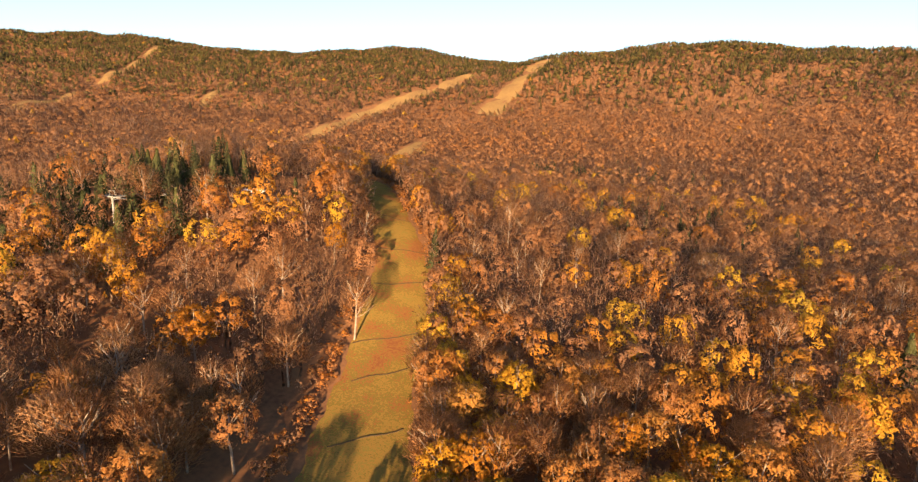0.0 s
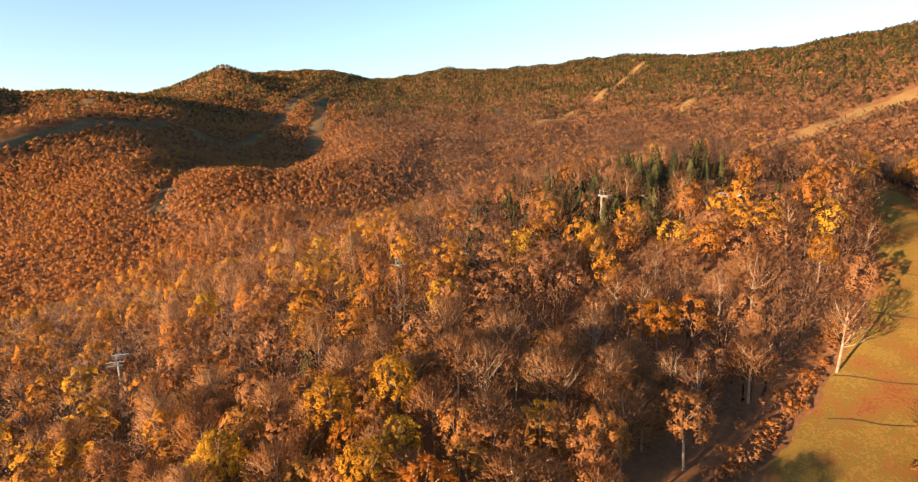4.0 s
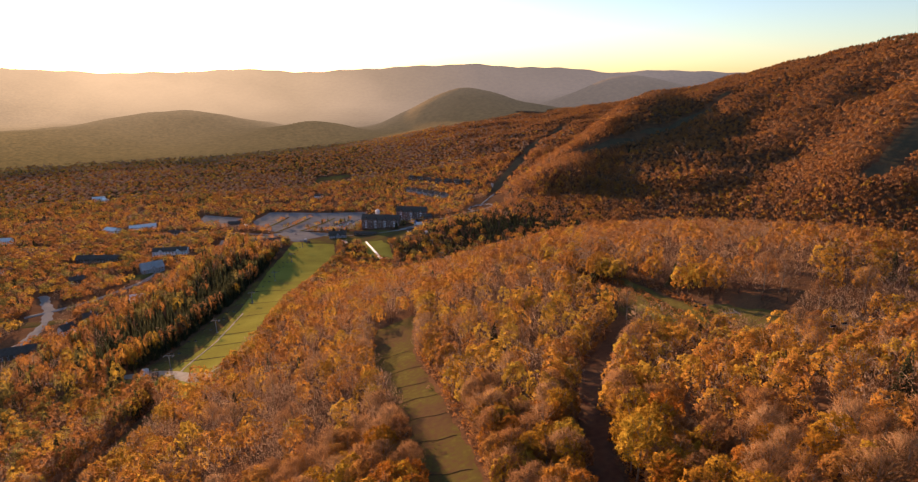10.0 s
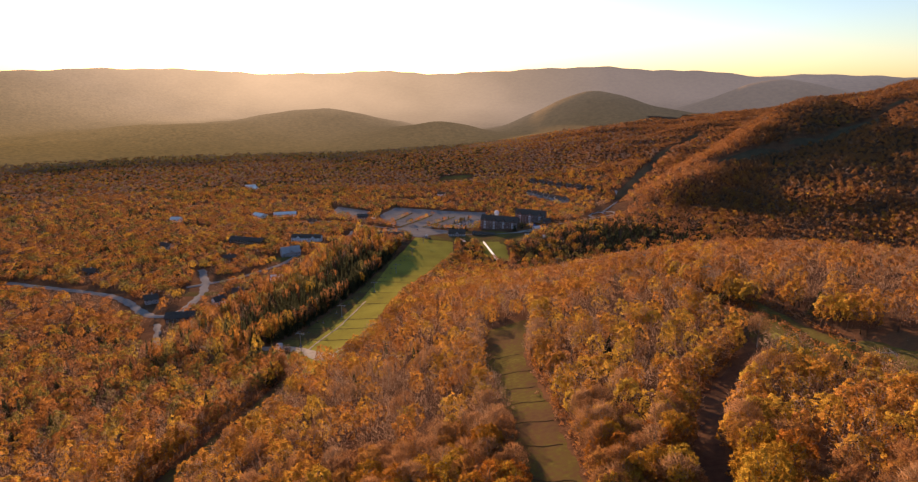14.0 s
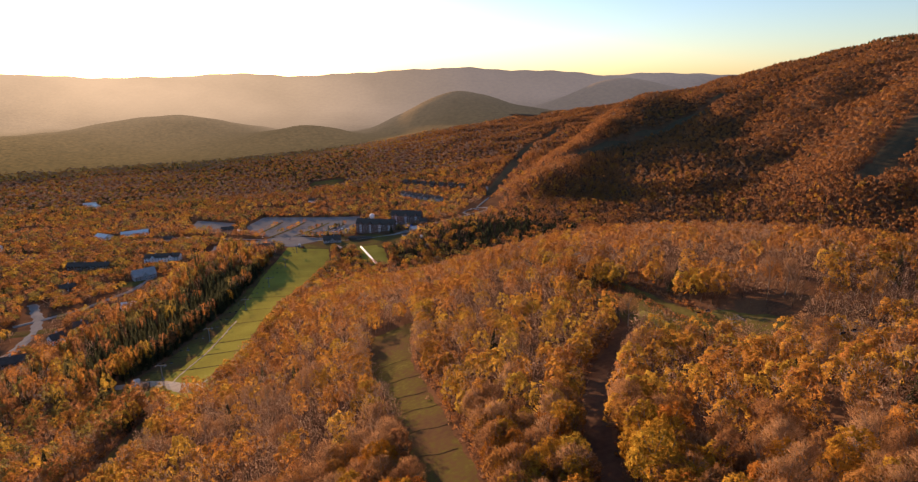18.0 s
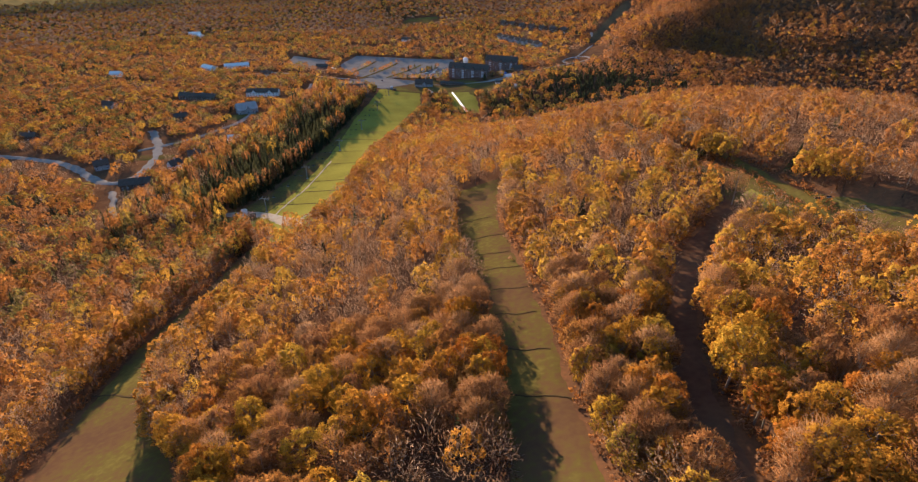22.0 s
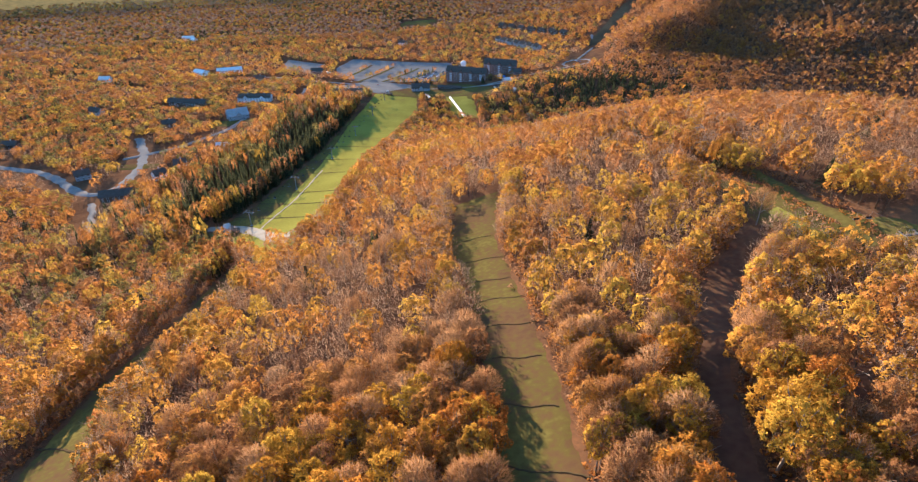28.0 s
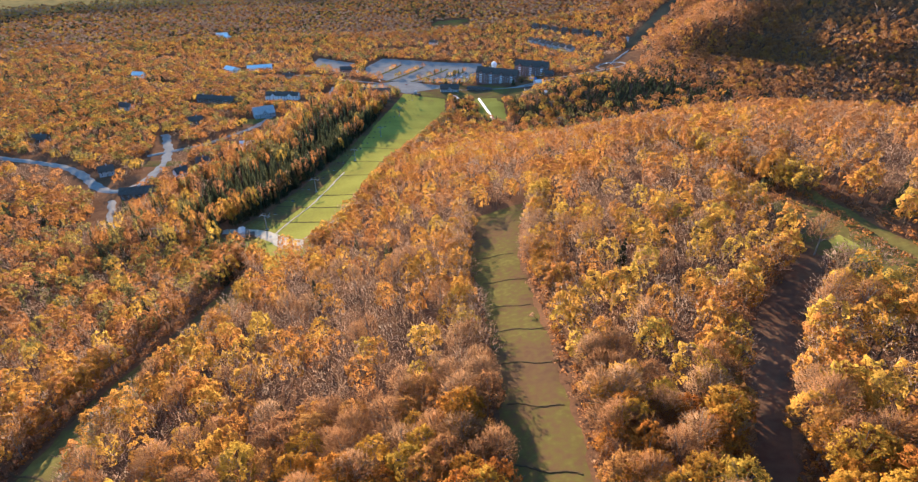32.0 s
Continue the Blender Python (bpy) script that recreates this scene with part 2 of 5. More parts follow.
def hazy(name):
    """Mountains many kilometres off: woods, with the lit evening air painted in as emission."""
    m, n, l = material(name)
    big, fine = noise_node(n, l, 0.0016, 6), noise_node(n, l, 0.035, 5)
    tint = mix_colour(n, l, "MIX", fine.outputs[0], (0.05, 0.04, 0.02), (0.2, 0.125, 0.045))
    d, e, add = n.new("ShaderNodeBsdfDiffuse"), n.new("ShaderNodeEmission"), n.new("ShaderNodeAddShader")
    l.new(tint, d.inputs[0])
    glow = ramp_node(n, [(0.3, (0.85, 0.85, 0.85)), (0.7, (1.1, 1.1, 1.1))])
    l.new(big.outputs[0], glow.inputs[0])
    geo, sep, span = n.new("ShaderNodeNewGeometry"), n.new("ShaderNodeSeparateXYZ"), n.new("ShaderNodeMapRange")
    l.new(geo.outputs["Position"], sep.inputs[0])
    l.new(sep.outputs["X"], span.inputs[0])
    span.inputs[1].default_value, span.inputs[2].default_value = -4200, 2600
    # painted haze: emission brighter and warmer on the sun's side
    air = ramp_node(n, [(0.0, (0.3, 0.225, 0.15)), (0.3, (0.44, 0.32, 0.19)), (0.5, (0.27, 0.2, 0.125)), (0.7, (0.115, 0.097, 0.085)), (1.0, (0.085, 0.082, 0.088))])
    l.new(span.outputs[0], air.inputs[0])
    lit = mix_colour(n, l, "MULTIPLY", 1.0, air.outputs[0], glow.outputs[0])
    # light and dark of tree crowns put into the nearer glow
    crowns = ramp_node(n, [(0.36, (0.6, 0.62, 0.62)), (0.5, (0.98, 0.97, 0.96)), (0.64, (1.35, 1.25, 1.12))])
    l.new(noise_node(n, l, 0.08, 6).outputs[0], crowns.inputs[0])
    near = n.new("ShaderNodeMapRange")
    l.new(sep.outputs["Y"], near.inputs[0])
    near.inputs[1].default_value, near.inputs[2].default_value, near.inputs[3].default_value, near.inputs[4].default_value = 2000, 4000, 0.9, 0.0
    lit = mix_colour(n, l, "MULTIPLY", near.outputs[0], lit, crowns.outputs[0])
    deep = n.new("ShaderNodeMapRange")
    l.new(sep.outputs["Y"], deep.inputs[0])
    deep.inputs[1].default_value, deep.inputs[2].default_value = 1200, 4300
    # haze emission strengthens with distance
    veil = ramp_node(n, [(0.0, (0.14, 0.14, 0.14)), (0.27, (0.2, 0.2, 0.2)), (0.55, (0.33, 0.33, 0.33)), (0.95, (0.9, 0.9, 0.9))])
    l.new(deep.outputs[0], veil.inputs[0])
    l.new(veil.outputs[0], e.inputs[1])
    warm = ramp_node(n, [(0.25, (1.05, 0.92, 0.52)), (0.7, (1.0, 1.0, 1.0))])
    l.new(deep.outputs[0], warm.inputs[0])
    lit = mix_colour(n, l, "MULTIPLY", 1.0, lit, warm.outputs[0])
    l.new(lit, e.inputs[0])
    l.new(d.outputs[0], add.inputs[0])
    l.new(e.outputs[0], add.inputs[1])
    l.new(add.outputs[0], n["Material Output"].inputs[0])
    return m


M_HAZE_GLOW = hazy("mountains_with_painted_haze")

M_SLOPE = surface("sunny_run_grass", [(0.32, (0.15, 0.06, 0.026)), (0.44, (0.185, 0.088, 0.03)), (0.5, (0.11, 0.095, 0.024)), (0.57, (0.2, 0.118, 0.034)), (0.7, (0.14, 0.115, 0.03)), (0.8, (0.2, 0.13, 0.04))], 0.09, 1.8, 0.95, bump=0.06, reach=0.1)

# ---- the lie of the land: crests, hollows and slopes (x, y, height) ----
EYE = 300.0


def polar(rows, sink=0.0):
    """Places given as bearing (degrees left of +y), rise (degrees from the drone's level) and distance."""
    return [(-d * math.sin(radians(a)), d * math.cos(radians(a)), EYE - sink + d * math.tan(radians(e))) for a, e, d in rows]


CREST_SOUTH = polar([(-203, 6.44, 1400), (-187, 7.58, 1450), (-177, 9.01, 1500), (-168, 9.64, 1500), (-157, 8.61, 1600), (-153, 7.79, 1900),
                     (-143.5, 9.24, 2200), (-136, 8.48, 2300), (-128.5, 7.5, 2500), (-123.5, 8.34, 2450), (-117, 8.45, 2600)], 14)
CREST_EAST = polar([(-110, 7.85, 2600), (-100.5, 7.9, 2600), (-94, 6.99, 2600), (-94, 5.77, 2250), (-88.5, 7.91, 2500), (-83.5, 6.8, 2350),
                    (-79.5, 7.77, 2300), (-76.5, 5.06, 2250), (-73, 4.67, 2200), (-70.3, 5.39, 1750), (-66, 5.35, 1800), (-58.4, 5.17, 1800), (-51.5, 5.0, 1800)], 14)
CREST_NORTH = polar([(-46, 3.34, 1850), (-38.7, 2.32, 1950), (-33.6, 0.91, 2050), (-25, -1.61, 2150), (-16, -3.1, 2200), (-11, -3.65, 2300),
                     (-1, -5.12, 2450)], 14)
HOLLOW = polar([(-5, -15.2, 900), (-20, -16.2, 780), (-35, -16.8, 740), (-50, -16.5, 720), (-65, -15.5, 680), (-80, -13, 640), (-95, -10.5, 600),
                (-108, -8, 620), (-122, -4.5, 680)])
BROW = polar([(-20, -15.8, 560), (-35, -14.8, 480), (-50, -14.7, 420), (-67, -14.6, 400), (-79, -12.3, 400), (-91, -9.2, 400), (-102, -7.2, 400),
              (-115, -5.2, 400)])
FLANK = [(790, 195, 246), (490, 88, 232), (1405, 382, 382), (1644, -484, 401), (517, -925, 325), (60, -900, 292), (75, -390, 250), (52, -245, 246),
         (-20, -164, 243), (-120, -260, 236)]
SPUR = [(187, 46, 242), (188, 73, 232), (170, 63, 232), (171, -76, 271), (159, -113, 281), (127, -116, 261), (103, -97, 249), (123, -67, 243),
        (106, -20, 245), (130, -45, 252), (215, -115, 283), (20, -85, 234)]
HOME_SLOPE = [(53, 111, 201), (43, 171, 189), (54, 259, 175), (127, 198, 192), (156, 208, 214), (157, 154, 211), (139, 133, 216), (146, 115, 226),
              (-141, 348, 108), (-60, 150, 165), (-250, 100, 130), (58, -71, 238)]
VALLEY = [(-46, 798, 33), (-67, 1064, 21), (-520, 1036, 25), (-350, 731, 48), (-261, 772, 50), (50, 737, 42), (-200, 1600, 15), (-900, 1200, 18),
          (-1500, 2500, 10), (0, 2700, 12), (-2500, 1500, 15), (-1000, 400, 45), (-500, 420, 68), (-600, -400, 150), (-200, -400, 215)]
BEYOND = [(2600, 2600, 150), (1400, 3400, 90), (3600, 600, 300), (3400, -1800, 330), (1500, -3400, 330), (-900, -2600, 260), (-3500, -1500, 60),
          (-3800, 1200, 20), (-3000, 3400, 15), (0, 4200, 15)]
LAND = np.array(CREST_SOUTH + CREST_EAST + CREST_NORTH + HOLLOW + BROW + FLANK + SPUR + HOME_SLOPE + VALLEY + BEYOND)
HILLS = [(polar([(-6.2, -1.3, 3100)])[0], 420, 380), (polar([(10.0, -4.4, 2750)])[0], 290, 280), (polar([(21.5, -3.1, 3350)])[0], 500, 400),
         (polar([(34, -4.4, 3100)])[0], 430, 350), (polar([(-22, 0.0, 4000)])[0], 500, 300)]
BOWLS = [((1270, 840), 210, 80), ((1400, 200), 220, 85), ((1080, 140), 190, 60), ((1540, 740), 170, 45), ((780, 1200), 200, 30), ((1750, 250), 160, 50)]
SPURS = [((1290, 1140), (700, 770), 80, 24), ((1440, 385), (995, 563), 70, 30), ((1560, 590), (1050, 570), 60, 14), ((1150, -60), (560, 40), 90, 18), ((800, 1760), (310, 1150), 80, 36),
         # gullies
         ((900, 1490), (300, 1180), 48, -11), ((660, 1750), (190, 1180), 44, -9), ((1010, 1150), (560, 900), 60, -12), ((1270, 1140), (690, 765), 40, -11),
         ((1520, 600), (760, 800), 45, -14), ((1400, 400), (890, 560), 45, -14), ((1100, 270), (770, 235), 50, -16), ((1560, 60), (1010, 60), 70, -18)]
RIDGES = [(46, 0.2), (40, 0.5), (33, 0.55), (27, 0.2), (21, 0.3), (14.5, 0.65), (11, 0.3), (5, 0.6), (-1.7, 1.0), (-7.3, 1.15), (-11, 0.8), (-14.7, 0.85),
          (-20, 0.3), (-25, 0.55), (-30, 0.3), (-38, 0.3)]


def bent(x, y):
    d2 = (x[:, None] - LAND[None, :, 0] / 1000) ** 2 + (y[:, None] - LAND[None, :, 1] / 1000) ** 2
    return 0.5 * d2 * np.log(d2 + 1e-9)


def sheet():
    """Weights of the thin sheet that is laid over the crests and hollows."""
    x, y = LAND[:, 0] / 1000, LAND[:, 1] / 1000
    n = len(LAND)
    a = np.zeros((n + 3, n + 3))
    a[:n, :n] = bent(x, y) + 0.0008 * np.eye(n)
    a[:n, n:] = np.stack([np.ones(n), x, y], 1)
    a[n:, :n] = a[:n, n:].T
    return np.linalg.solve(a, np.r_[LAND[:, 2], 0, 0, 0])


SHEET = sheet()


def ripple(x, y):
    """Gullies and knolls of the slopes."""
    return np.sin(x / 61 + 1.3 * np.sin(y / 83)) * np.sin(y / 71 + np.sin(x / 97 + 2)) + 0.5 * np.sin(x / 29 + y / 37) * np.sin(y / 31 - x / 53)


def land(x, y):
    """Height of the ground at arrays of places."""
    x, y = np.atleast_1d(np.asarray(x, float)), np.atleast_1d(np.asarray(y, float))
    shape = x.shape
    x, y = x.ravel(), y.ravel()
    out = np.empty(len(x))
    for s in range(0, len(x), 40000):
        u, v = x[s:s + 40000] / 1000, y[s:s + 40000] / 1000
        out[s:s + 40000] = bent(u, v) @ SHEET[:-3] + SHEET[-3] + SHEET[-2] * u + SHEET[-1] * v
    far = np.hypot(x, y)
    out += 9 * ripple(x, y) * np.clip((far - 500) / 900, 0, 1) * np.clip((out - 50) / 90, 0.06, 1)
    for (hx, hy, top), across, along in HILLS:
        bell = np.exp(-((x - hx) / across) ** 2 - ((y - hy) / along) ** 2)
        out += (top - np.minimum(out, top)) * bell
    for (hx, hy), size, deep in BOWLS:
        out -= deep * np.exp(-((x - hx) ** 2 + (y - hy) ** 2) / size**2)
    for (ax, ay), (bx, by), size, high in SPURS:
        t = np.clip(((x - ax) * (bx - ax) + (y - ay) * (by - ay)) / ((bx - ax) ** 2 + (by - ay) ** 2), 0, 1)
        out += high * np.exp(-((x - ax - t * (bx - ax)) ** 2 + (y - ay - t * (by - ay)) ** 2) / size**2)
    bearing = np.degrees(np.arctan2(-x, y))
    rows = np.array(RIDGES[::-1])
    top = EYE + 4780 * np.tan(np.radians(np.interp(bearing, rows[:, 0], rows[:, 1])))
    top = top + 6 * np.sin(bearing * 1.7) * np.sin(bearing * 0.61)
    side = np.clip((bearing + 50) / 12, 0, 1) * np.clip((80 - bearing) / 25, 0, 1)
    rise = np.exp(-((far - 4780) / 520) ** 2) * side
    out = np.where(rise > 0.01, out * (1 - rise) + np.maximum(top, out) * rise, out)
    return out.reshape(shape)

# ---- meshes from arrays ----
def array_mesh(name, verts, faces, mat, tone=None, smooth=False, normals=None):
    """A mesh from arrays: verts (n, 3), faces (m, 3) or (m, 4)."""
    me = bpy.data.meshes.new(name)
    n, (m, k) = len(verts), faces.shape
    me.vertices.add(n)
    me.vertices.foreach_set("co", np.asarray(verts, np.float32).ravel())
    me.loops.add(m * k)
    me.loops.foreach_set("vertex_index", np.asarray(faces, np.int32).ravel())
    me.polygons.add(m)
    me.polygons.foreach_set("loop_start", np.arange(0, m * k, k, dtype=np.int32))
    me.polygons.foreach_set("use_smooth", np.full(m, smooth))
    if tone is not None:
        me.attributes.new("tone", "FLOAT", "POINT").data.foreach_set("value", np.asarray(tone, np.float32))
    me.update(calc_edges=True)
    if normals is not None:
        me.polygons.foreach_set("use_smooth", np.full(m, True))
        me.normals_split_custom_set_from_vertices(np.asarray(normals, np.float32))
    me.materials.append(mat)
    return me


def grid_faces(rows, cols):
    a = (np.arange(rows - 1)[:, None] * cols + np.arange(cols - 1)[None]).ravel()
    return np.stack([a, a + 1, a + cols + 1, a + cols], 1)


# ---- the ground, one sheet to the horizon ----
N_GROUND = 264
u = np.linspace(-1, 1, N_GROUND)
axis = 4900 * np.sinh(4.2 * u) / math.sinh(4.2)
gx, gy = np.meshgrid(axis, axis)
gz = land(gx, gy) - 60 * np.clip((np.hypot(gx, gy) - 3500) / 150, 0, 1)
ground = tagged(new("ground", array_mesh("ground", np.stack([gx.ravel(), gy.ravel(), gz.ravel()], 1), grid_faces(N_GROUND, N_GROUND), M_LITTER, smooth=True)),
                "mountain ground covered with brown fallen leaves", "ground", kind="structure")


# ---- openings in the forest: ski runs, lawns, lots (plan outlines) ----
CLEAR, EDGES = [], []


def resample(points, n):
    p = np.array(points, float)
    s = np.r_[0, np.cumsum(np.hypot(*np.diff(p, axis=0).T))]
    t = np.linspace(0, s[-1], n)
    for _ in range(2):
        q = np.stack([np.interp(t, s, p[:, 0]), np.interp(t, s, p[:, 1])], 1)
    if n > 8:
        for _ in range(3):
            q[1:-1] = 0.25 * q[:-2] + 0.5 * q[1:-1] + 0.25 * q[2:]
    return q


def sides(line, width):
    """Left and right edges of a band along a line."""
    q = resample(line, 24)
    d = np.gradient(q, axis=0)
    d /= np.hypot(*d.T)[:, None]
    off = np.stack([-d[:, 1], d[:, 0]], 1) * width / 2
    return q + off, q - off


def band(name, left, right, mat, lift, label, category, cols=8, step=6.0, clear=True):
    """A strip of ground between two edges, laid just above the sheet."""
    length = np.hypot(*np.diff(np.array(left, float), axis=0).T).sum()
    n = int(max(10, min(160, length / step)))
    a, b = resample(left, n), resample(right, n)
    if clear:
        CLEAR.append(np.r_[a, b[::-1]])
        if 'run' in name and 'mountain' not in name or name == 'lift_line':
            EDGES.extend([(a, b), (b, a)])
    w = np.linspace(0, 1, cols)[None, :, None]
    k = np.arange(n)[:, None, None]
    wob = (1.2 * np.sin(k * 1.7) + 0.9 * np.sin(k * 0.61 + 5 * w)) * (np.abs(w - 0.5) > 0.49)
    g = a[:, None] * (1 - w) + b[:, None] * w
    g = g + wob * np.array([1.0, 0.4])
    z = land(g[..., 0], g[..., 1]) + lift
    z[:, 0] -= lift + 0.4
    z[:, -1] -= lift + 0.4
    v = np.concatenate([g, z[..., None]], 2).reshape(-1, 3)
    return tagged(new(name, array_mesh(name, v, grid_faces(n, cols), mat, smooth=True)), label, category, kind="structure")


RUN_HOME_L = [(-205, 350), (-190, 419), (-189, 515), (-193, 639), (-198, 791), (-204, 913)]
RUN_HOME_R = [(-117, 300), (-113, 345), (-113, 395), (-124, 538), (-122, 710), (-112, 819), (-128, 916)]
RUN_MID = [(-166, 345), (-160, 381), (-158, 405), (-162, 451), (-167, 520), (-178, 600), (-190, 700), (-198, 791)]
band("ski_run_home", RUN_HOME_L, RUN_HOME_R, M_LAWN, 0.3, "bright green grassy ski run crossed by dark drains", "ski run", 10)
# browner strip: worn grass, also standing in for the left trees' shade
band("ski_run_strip", RUN_HOME_L[:-1], RUN_MID, M_GRASS, 0.42, "worn brown grass and painted tree shade under the home lift", "ski run", 6, 5, False)
band("ski_run_middle", [(-26, 322), (-23, 262), (-10, 205), (-4, 160), (0, 125), (4, 85), (6, 40), (6, -20)],
     [(4, 335), (2, 262), (14, 185), (20, 142), (22, 113), (25, 85), (28, 40), (30, -20)], M_GRASS, 0.25, "narrow grassy ski run between the trees", "ski run", 8, 4)
band("ski_run_narrow", [(90, 228), (65, 193), (49, 150), (41, 114), (38, 80), (38, 20)], [(109, 234), (83, 193), (61, 148), (54, 113), (51, 80), (52, 20)],
     M_DRY, 0.25, "narrow shaded brown ski run", "ski run", 6, 4)
band("ski_run_lower", [(-152, 300), (-150, 240), (-152, 178), (-140, 120), (-120, 60), (-110, -20)], [(-128, 262), (-124, 225), (-124, 160), (-106, 125), (-68, 90), (-50, -20)],
     M_GRASS, 0.25, "grassy ski run along the wood's edge", "ski run", 8, 4)
LIFT_TOP, LIFT_FOOT = (166, -100), (26, 880)
band("lift_line", *sides([LIFT_FOOT, (49, 734), (129, 197), LIFT_TOP], 7), M_GRASS, 0.25, "grassy swath under the chairlift", "ski run", 5, 5)
band("cross_run", *sides([(58, 500), (74, 425), (86, 353), (97, 300), (101, 262)], 11), M_GRASS, 0.3, "grassy ski run crossing the wooded slope", "ski run", 7, 4)
band("cross_run", *sides([(134, 186), (150, 170), (164, 150), (190, 116), (206, 88)], 8), M_GRASS, 0.3, "grassy ski run crossing the wooded slope", "ski run", 7, 4)
band("lift_glade", [(96, 264), (98, 248), (104, 228), (108, 211), (116, 202), (125, 189), (137, 177)], [(109, 284), (113, 270), (121, 249), (129, 233), (136, 221), (145, 207), (157, 186)], M_GRASS, 0.5,
     "grassy clearing beside the chairlift", "clearing", 9, 4)
band("lawn_patch", [(107, 240), (105, 234), (109, 229), (109, 224)], [(113, 243), (116, 237), (115, 231), (118, 226)], M_LAWN, 0.7, "bright green patch of grass in the clearing", "grass", 6, 2.0, False)
for side in (-1.0, 1.0):
    band("wheel_rut", *sides([(124 + side, 202), (128 + side, 208), (132 + side, 216)], 0.35), M_DRY, 0.55, "worn wheel rut across the clearing", "rut", 3, 3, False)
band("ski_run_upper", [(64, -22), (79, -51), (101, -90), (114, -115), (128, -133), (153, -160), (190, -190), (240, -226), (300, -275), (390, -365)],
     [(40, -40), (62, -69), (81, -98), (94, -122), (116, -150), (138, -168), (176, -206), (226, -246), (288, -296), (376, -382)], M_SLOPE, 0.25,
     "curving grassy ski run going uphill", "ski run", 8, 4)
MARGIN = len(CLEAR)
CLEAR.append(np.array([(64, -22), (79, -51), (101, -90), (114, -115), (118, -112), (106, -86), (85, -45), (70, -16)], float))
SUNNY_RUNS = [([(783, -1395), (790, -1145), (827, -969), (794, -788), (762, -645)], 46), ([(640, -1475), (594, -1198), (566, -1009)], 50),
              ([(584, -815), (495, -571), (400, -390)], 42), ([(1959, -1197), (1666, -907), (1440, -631), (1306, -449)], 26), ([(1287, -951), (1149, -755)], 20)]
SHADY_RUNS = [([(1290, 1140), (972, 931), (756, 804), (684, 760)], 50), ([(891, 1501), (684, 1406), (471, 1280), (317, 1242)], 38),
              ([(500, 1750), (352, 1578), (181, 1185)], 38), ([(1560, 587), (1159, 579), (1028, 570)], 38), ([(1427, 389), (1133, 493), (995, 563), (729, 776)], 34),
              ([(963, 238), (786, 238)], 32), ([(2098, 39), (1637, 53), (1423, 66)], 48), ([(2211, 84), (1509, 206), (1426, 331)], 44),
              ([(1722, -499), (1453, -452), (1462, -594)], 30)]
# sun and tree shade on these runs are put into the grass colour
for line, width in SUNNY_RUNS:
    band("mountain_run", *sides(line, width), M_RUN_SUN, 1.2, "sunlit tan ski run on the mountainside", "ski run", 6, 20)
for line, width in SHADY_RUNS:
    band("mountain_run", *sides(line, width - 7), M_RUN_SHADE, 1.2, "dull brown ski run on the mountainside", "ski run", 6, 20)


def drains(left, right, shares, label, wide=1.0):
    """Dark drainage ditches across a run: shallow troughs between raised earth lips."""
    for s in shares:
        a, b = resample(left, 101)[int(s * 100)], resample(right, 101)[min(100, int(s * 100) + 3)]
        q = a + (b - a) * np.linspace(0.04 + 0.16 * (math.sin(77 * s) > 0.2), 0.96 - 0.12 * (math.sin(131 * s) > 0), 24)[:, None]
        q[:, 1] += 0.5 * np.sin(np.arange(24) * 0.37 + 9 * s) + 0.12 * np.sin(np.arange(24) * 1.9)
        along = (b - a) / np.hypot(*(b - a))
        across = np.array([-along[1], along[0]])
        rows = [(-0.5, 0.27), (-0.2, 0.4), (0.0, 0.3), (0.22, 0.3), (0.4, 0.27)]
        g = np.stack([q + across * o * wide for o, _ in rows], 1)
        z = land(g[..., 0], g[..., 1]) + np.array([h for _, h in rows]) + 0.08 * wide
        v = np.concatenate([g, z[..., None]], 2).reshape(-1, 3)
        tagged(new("drain", array_mesh("drain", v, grid_faces(24, 5), M_DITCH, smooth=True)), label, "drain", kind="structure")


drains(RUN_HOME_L, RUN_HOME_R, (0.07, 0.12, 0.17, 0.27, 0.36, 0.46), "dark drainage ditch across the green ski run", 1.6)
MID_L = [(-26, 322), (-23, 262), (-10, 205), (-4, 160), (0, 125), (4, 85)]
MID_R = [(4, 335), (2, 262), (14, 185), (20, 142), (22, 113), (25, 85)]
drains(MID_L, MID_R, (0.25, 0.36, 0.45, 0.52, 0.6, 0.68, 0.77, 0.86), "dark drainage ditch across the narrow ski run", 0.65)
UP_L = [(78, -52), (100, -91), (113, -116), (127, -134), (152, -161)]
UP_R = [(62, -69), (81, -97), (94, -122), (116, -150), (138, -168)]
drains(UP_L, UP_R, (0.1, 0.26, 0.37, 0.56, 0.7, 0.88), "drainage ditch across the upper ski run", 0.5)
drains([(-152, 178), (-140, 120)], [(-124, 160), (-106, 125)], (0.55,), "dark ditch across the lower ski run")
# worn gravel at the lift's top and the tracks that leave it
band("gravel_yard", [(-206, 373), (-178, 369), (-160, 358), (-146, 347), (-132, 339)], [(-204, 363), (-182, 357), (-160, 341), (-142, 322), (-125, 315)], M_GRAVEL, 0.5,
     "pale trampled gravel at the lift's top", "gravel", 7, 3)
band("gravel_track", *sides([(-135, 334), (-129, 346), (-124, 364), (-119, 382), (-118, 420), (-126, 500)], 3.6), M_GRAVEL, 0.55, "pale gravel track along the green run", "track", 4, 4)
